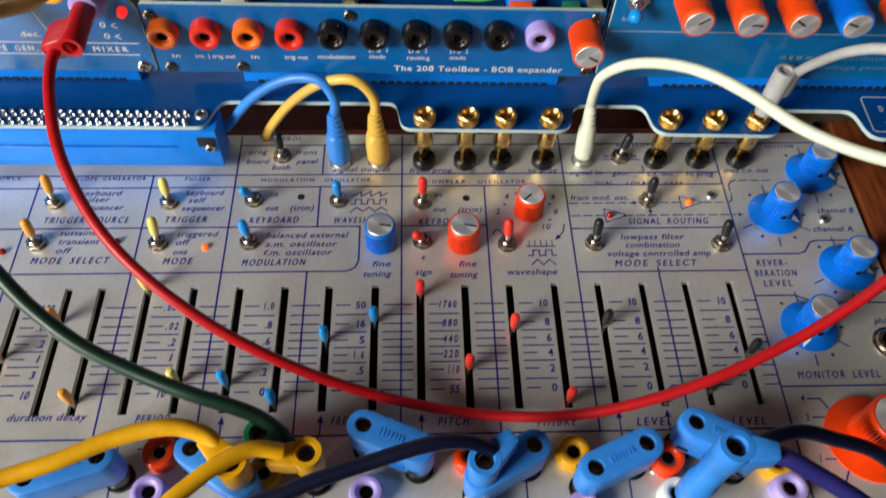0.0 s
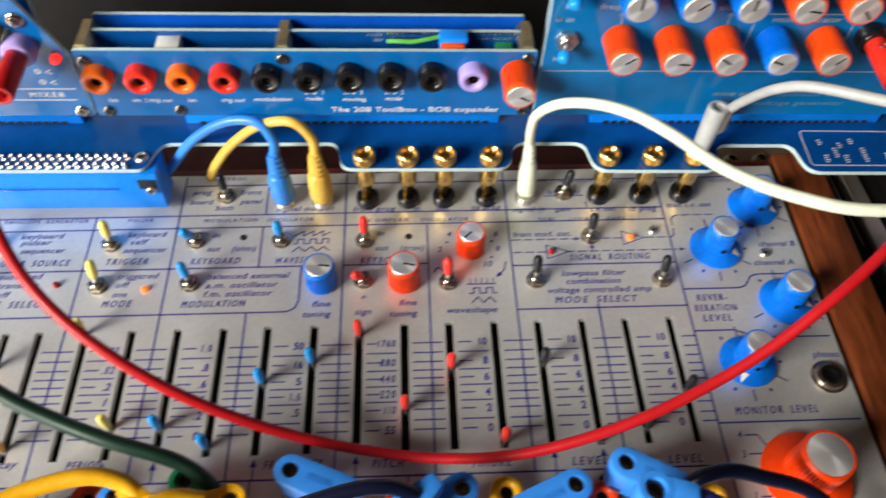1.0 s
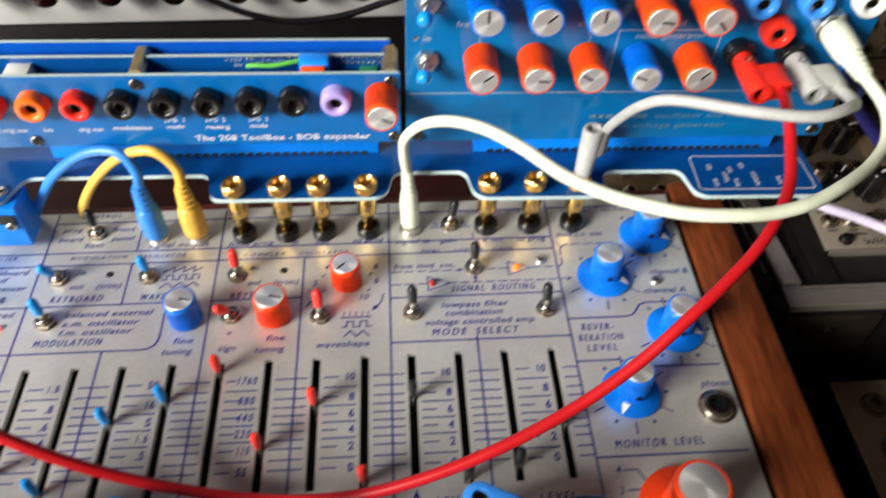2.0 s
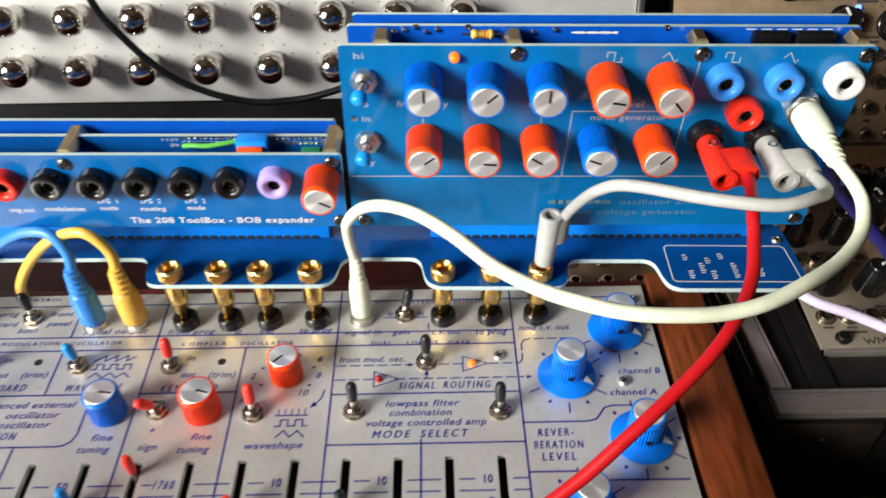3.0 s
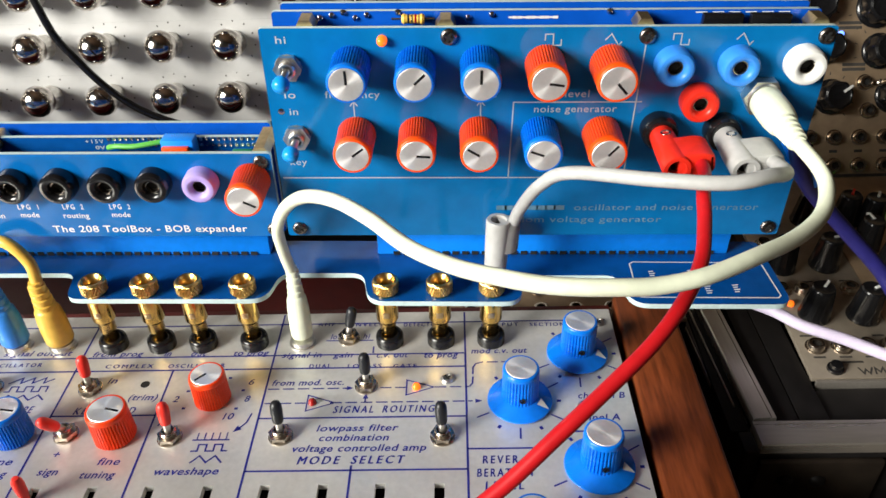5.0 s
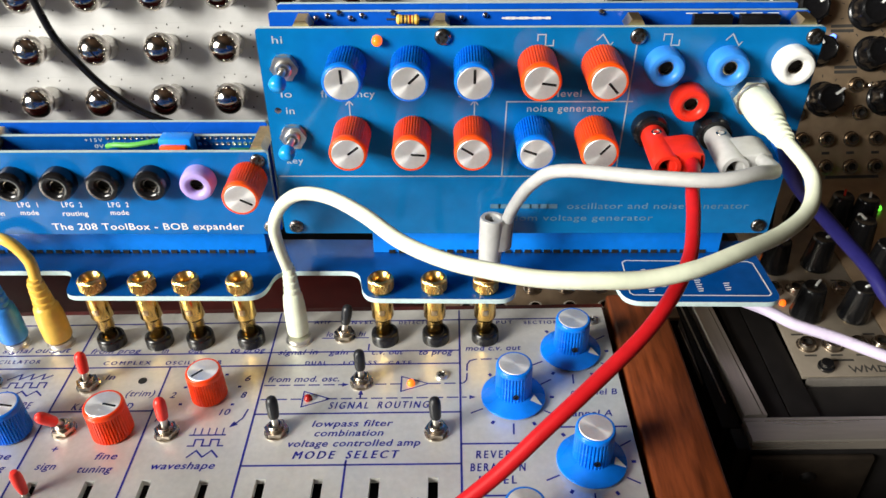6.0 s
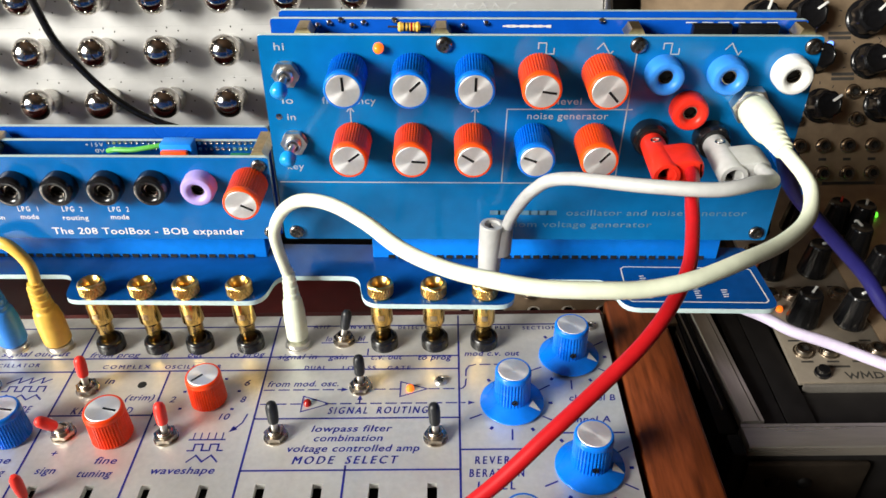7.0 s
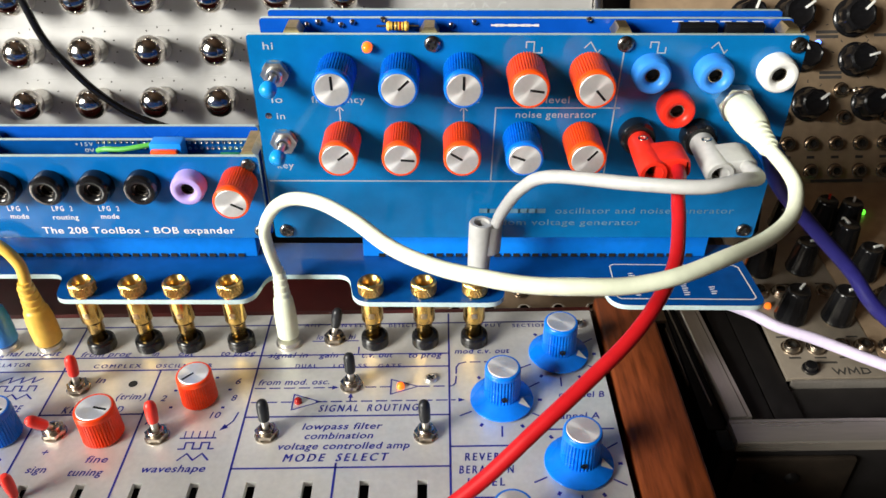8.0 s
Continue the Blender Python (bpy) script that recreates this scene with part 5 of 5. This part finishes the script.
def lobed_knob(parent, x, y, r, h, angle):
    """A black knob with eight soft lobes on a round skirt, a domed top and a white line."""
    bm = lathe([(0, 0.5), (r * 1.12, 0.5), (r * 1.14, 1.0), (r * 1.05, 1.9), (r * 0.9, 2.3), (0, 2.3)], 40)
    own = bmesh.new()
    rings = []
    for f, z, d in ((1.0, 2.2, 0.09), (0.97, h - 1.6, 0.09), (0.90, h - 0.5, 0.07), (0.74, h, 0.02), (0.62, h - 0.5, 0.0), (0.3, h - 0.7, 0.0)):
        rings.append([own.verts.new((r * f * (1 - d * (0.5 + 0.5 * math.cos(8 * q))) * math.cos(q), r * f * (1 - d * (0.5 + 0.5 * math.cos(8 * q))) * math.sin(q), z)) for q in (2 * math.pi * k / 64 for k in range(64))])
    for lo, hi in zip(rings, rings[1:]):
        for k in range(64):
            own.faces.new((lo[k], lo[(k + 1) % 64], hi[(k + 1) % 64], hi[k]))
    own.faces.new(rings[-1])
    root = part("knob", joined(bm, own), BLACK, parent, "black lobed knob with a white line", at(x, y, 0, 0, 0, angle))
    part("pointer_line", box(r * 0.35, r * 1.0, -0.5, 0.5, h - 0.6, h + 0.25, 0.1), WHITE, root)


for x, y, mk, k in ((10.0, 27.4, WHITE, 48), (26.2, 26.6, WHITE, 20), (6.9, 52.6, WHITE, 40), (22.9, 53.4, WHITE, 15), (42.0, 63.2, WHITE, 100), (44.5, 49.4, WHITE, 15), (40.0, 79.0, RED, 60), (49.0, 77.0, WHITE, 60), (10, 79, WHITE, 60), (25, 80, WHITE, 30), (44.0, 28.0, WHITE, 60), (58.0, 30.0, WHITE, 40), (60.0, 56.0, WHITE, 70)):
    rack_knob(low if x < 33 else low2, x if x < 33 else x - 34, y, 4.7, 14.0, k, mk)
for x, y in ((5.7, 13.2), (14.2, 13.1), (22.6, 13.2), (30.4, 13.3), (3.6, 40.7), (11.3, 40.7), (27.9, 41.0), (19.6, 41.0), (5, 66), (13, 66), (30, 66)):
    rack_jack(low, x, y)
for x, y in ((4.5, 12.8), (13, 12.8), (5.0, 38.0), (14, 38.5)):
    rack_jack(low2, x, y)
part("push_button", lathe([(2.6, 0), (2.6, 1.0), (2.0, 1.2), (1.9, 2.6), (0, 2.8)], 16), BLACK, low, "black round button", at(8.5, 3.6, 0))
bm = bmesh.new()
for pts in (((16.2, 4.0), (17.2, 1.6), (18.2, 3.4), (19.2, 1.6), (20.4, 4.0)), ((21.0, 1.6), (21.4, 4.0), (22.6, 2.2), (23.9, 4.0), (24.2, 1.6)), ((25.4, 1.6), (25.6, 4.0), (27.6, 3.6), (28.0, 2.2), (27.0, 1.7), (25.2, 1.6))):
    ribbon(pts, 0.6, bm, 0.05)
for k in range(5):
    ribbon([(11.4 + k * 1.5, 6.6), (12.4 + k * 1.5, 6.6)], 0.9, bm, 0.05)
for x, y in ((5.7, 8.8), (14.2, 8.8), (22.6, 8.8), (30.4, 8.8), (4.5, 18.4), (16, 18.6), (28.5, 18.2), (14.5, 45.2), (28.0, 45.4)):
    for k in range(3):
        ribbon([(x - 1.7 + k * 1.2, y), (x - 0.9 + k * 1.2, y)], 0.8, bm, 0.05)
strokes(bm, "dark_mark", PRINT, low)
for x, y, l, p in ((4.4, 33.4, LAMP_ORANGE, low), (19.5, 87, LAMP_GREEN, low2), (27.5, 88, LAMP_GREEN, low2), (9.0, 89, LAMP_ORANGE, low2), (1.5, 60.5, LAMP_ORANGE, low)):
    part("indicator_lamp", lathe([(1.15, 0), (1.15, 0.8), (0.85, 1.5), (0, 1.8)], 14), l, p, "lit indicator lamp", at(x, y, 0))
UPR = at(216, 209.7, -7.8, 60, 0, 0)
up = thing("rack_module", "tarnished aluminium rack module with black knobs and jack rows", "module", "rack modules", UPR)
part("panel", box(-30, 120, -4, 106, -1.6, 0, 0.25), RACK, up, "tarnished aluminium module panel")
for x in (28.6, 39.2, 49.6, 60.2, 70.9, 81.4):
    for y in (14.7, 2.7):
        rack_jack(up, x, y)
for x, y in ((63.4, 25.9), (61.7, 37.7), (37, 26), (82, 26), (57.5, 84.0), (40.0, 84.0)):
    rack_jack(up, x, y)
for x, y, r, a in ((47.3, 31.9, 6.6, 35), (67.0, 50.6, 6.6, 15), (65.1, 68.4, 7.4, 45), (39.4, 69.8, 7.4, 35), (44.5, 52.4, 6.0, 120), (73.2, 31.9, 6.6, 40), (20, 69, 7.0, 70), (26, 40, 6.0, 70)):
    lobed_knob(up, x, y, r, 9.0, a)
part("toggle_stub", lathe([(1.5, 0), (1.5, 3.0), (1.0, 3.4), (1.2, 8.0), (0.7, 9.0), (0, 9.2)], 14), NUT, up, "small steel toggle", at(67.0, 37.2, 0))
part("indicator_lamp", lathe([(1.2, 0), (1.2, 0.8), (0.9, 1.5), (0, 1.8)], 14), LAMP_BLUE, up, "lit blue indicator lamp", at(51.0, 58.1, 0))
bm = bmesh.new()
for k in range(9):
    ribbon([(50.4 + k * 2.5, -1.6), (52.0 + k * 2.5, -1.6)], 1.3, bm, 0.05)
for x in (39.2, 49.6, 60.2, 70.9, 81.4):
    for k in range(2):
        ribbon([(x - 1.2 + k * 1.3, 8.8), (x - 0.3 + k * 1.3, 8.8)], 1.2, bm, 0.05)
for x, y in ((55.0, 62.6), (55.0, 60.6), (57.0, 45.3), (57.0, 43.3), (31, 62), (80, 61)):
    ribbon([(x - 4.2, y), (x + 4.2, y)], 1.3, bm, 0.05)
for cx, cy, r in ((47.3, 31.9, 9.4), (67.0, 50.6, 9.4), (65.1, 68.4, 10.2), (39.4, 69.8, 10.2)):
    for k in range(9):
        q = radians(-50 + 35 * k)
        ribbon([(cx + r * math.cos(q), cy + r * math.sin(q)), (cx + (r + 0.9) * math.cos(q), cy + (r + 0.9) * math.sin(q))], 0.4, bm, 0.05)
strokes(bm, "dark_mark", PRINT, up)
part("upper_case", box(-30, 120, -4, 106, -60, -1.9, 0.5), CASE, rack, "black upper case", UPR)
c = cord("patch_cord", "violet blue patch cord hanging past the rack", VIOLET, [(193, 101, 66), (198.3, 104.4, 55), (208, 110, 43), (220.5, 110.4, 30), (231.4, 107, 19), (240, 98, 9), (262, 84, -3)], 2.3)
stack_plug(c, BLUE, aim((193, 104, 66), (0.5, 0.2, -0.7)), "blue stacking banana plug", 0)
cord("patch_cord", "pale mauve patch cord lying over the rack", MAUVE, [(190, 118, 2), (203.2, 108.7, 2), (211.5, 102.6, 0.5), (222.6, 98, -1), (237.1, 90.4, -3), (262, 78, -6)], 1.9)
c = cord("patch_cord", "amber yellow patch cord plugged into the tool card", YELLOW, [(-175, 70, 46), (-158, 80, 56), (-146, 85, 65), (-139, 86.5, 70), (-134, 92, 71), (-133, 99, 70.5)], 2.3)
mini_plug(c, YELLOW, ASM @ face(-136.0, 50.0, YF - 4.0), "yellow plug", 0.6)

# module lying behind the case, seen under the carrier board
back = thing("rack_module", "tarnished aluminium module lying flat behind the case", "module", "rack modules", at(100, 121, -12))
part("panel", box(0, 82, 0, 70, -1.6, 0, 0.25), RACK, back, "tarnished aluminium module panel")
for k in range(6):
    for y in (5.0, 17.0):
        rack_jack(back, 8 + 12.2 * k, y)
part("support", box(0, 82, 0, 70, TOP + 12, -1.9, 0.5), CASE, back, "dark case under the panel")

# small module lying on the desk beside the cheek
loose = thing("loose_module", "pale aluminium module lying on the desk beside the wooden cheek", "module", m=at(214, 24, TOP))
part("case", box(0, 90, -60, 34, 0, 20, 0.8), CASE, loose, "dark low case")
part("panel", box(1.0, 89, -59, 33, 20.2, 21.8, 0.3), RACKPALE, loose, "pale aluminium panel")
for k in range(3):
    for y in (22.0, 4.0, -14.0):
        root = part("jack", lathe([(5.0, 21.8), (5.0, 22.4), (4.2, 22.6), (4.0, 24), (2.8, 24.2), (2.2, 24.2), (2.1, 22), (0, 22)], 20), DARKSTEEL, loose, "dark round jack", at(14 + 22 * k, y, 0))

# corner guard and rivets of the rack case
part("corner_guard", box(190, 226, 64.6, 66.8, -40, -18, 0.9), mat("dark_bronze", (0.030, 0.022, 0.016), 0.5, 0.5, 0.3, 120, 0.1), rack, "dark bronze corner guard")
for x, z in ((198.4, -25.6), (208.0, -26.2)):
    part("rivet", lathe([(2.4, 0), (2.2, 0.7), (1.4, 1.3), (0, 1.5)], 16), CASE, rack, "worn rivet", face(x, z, 64.6))
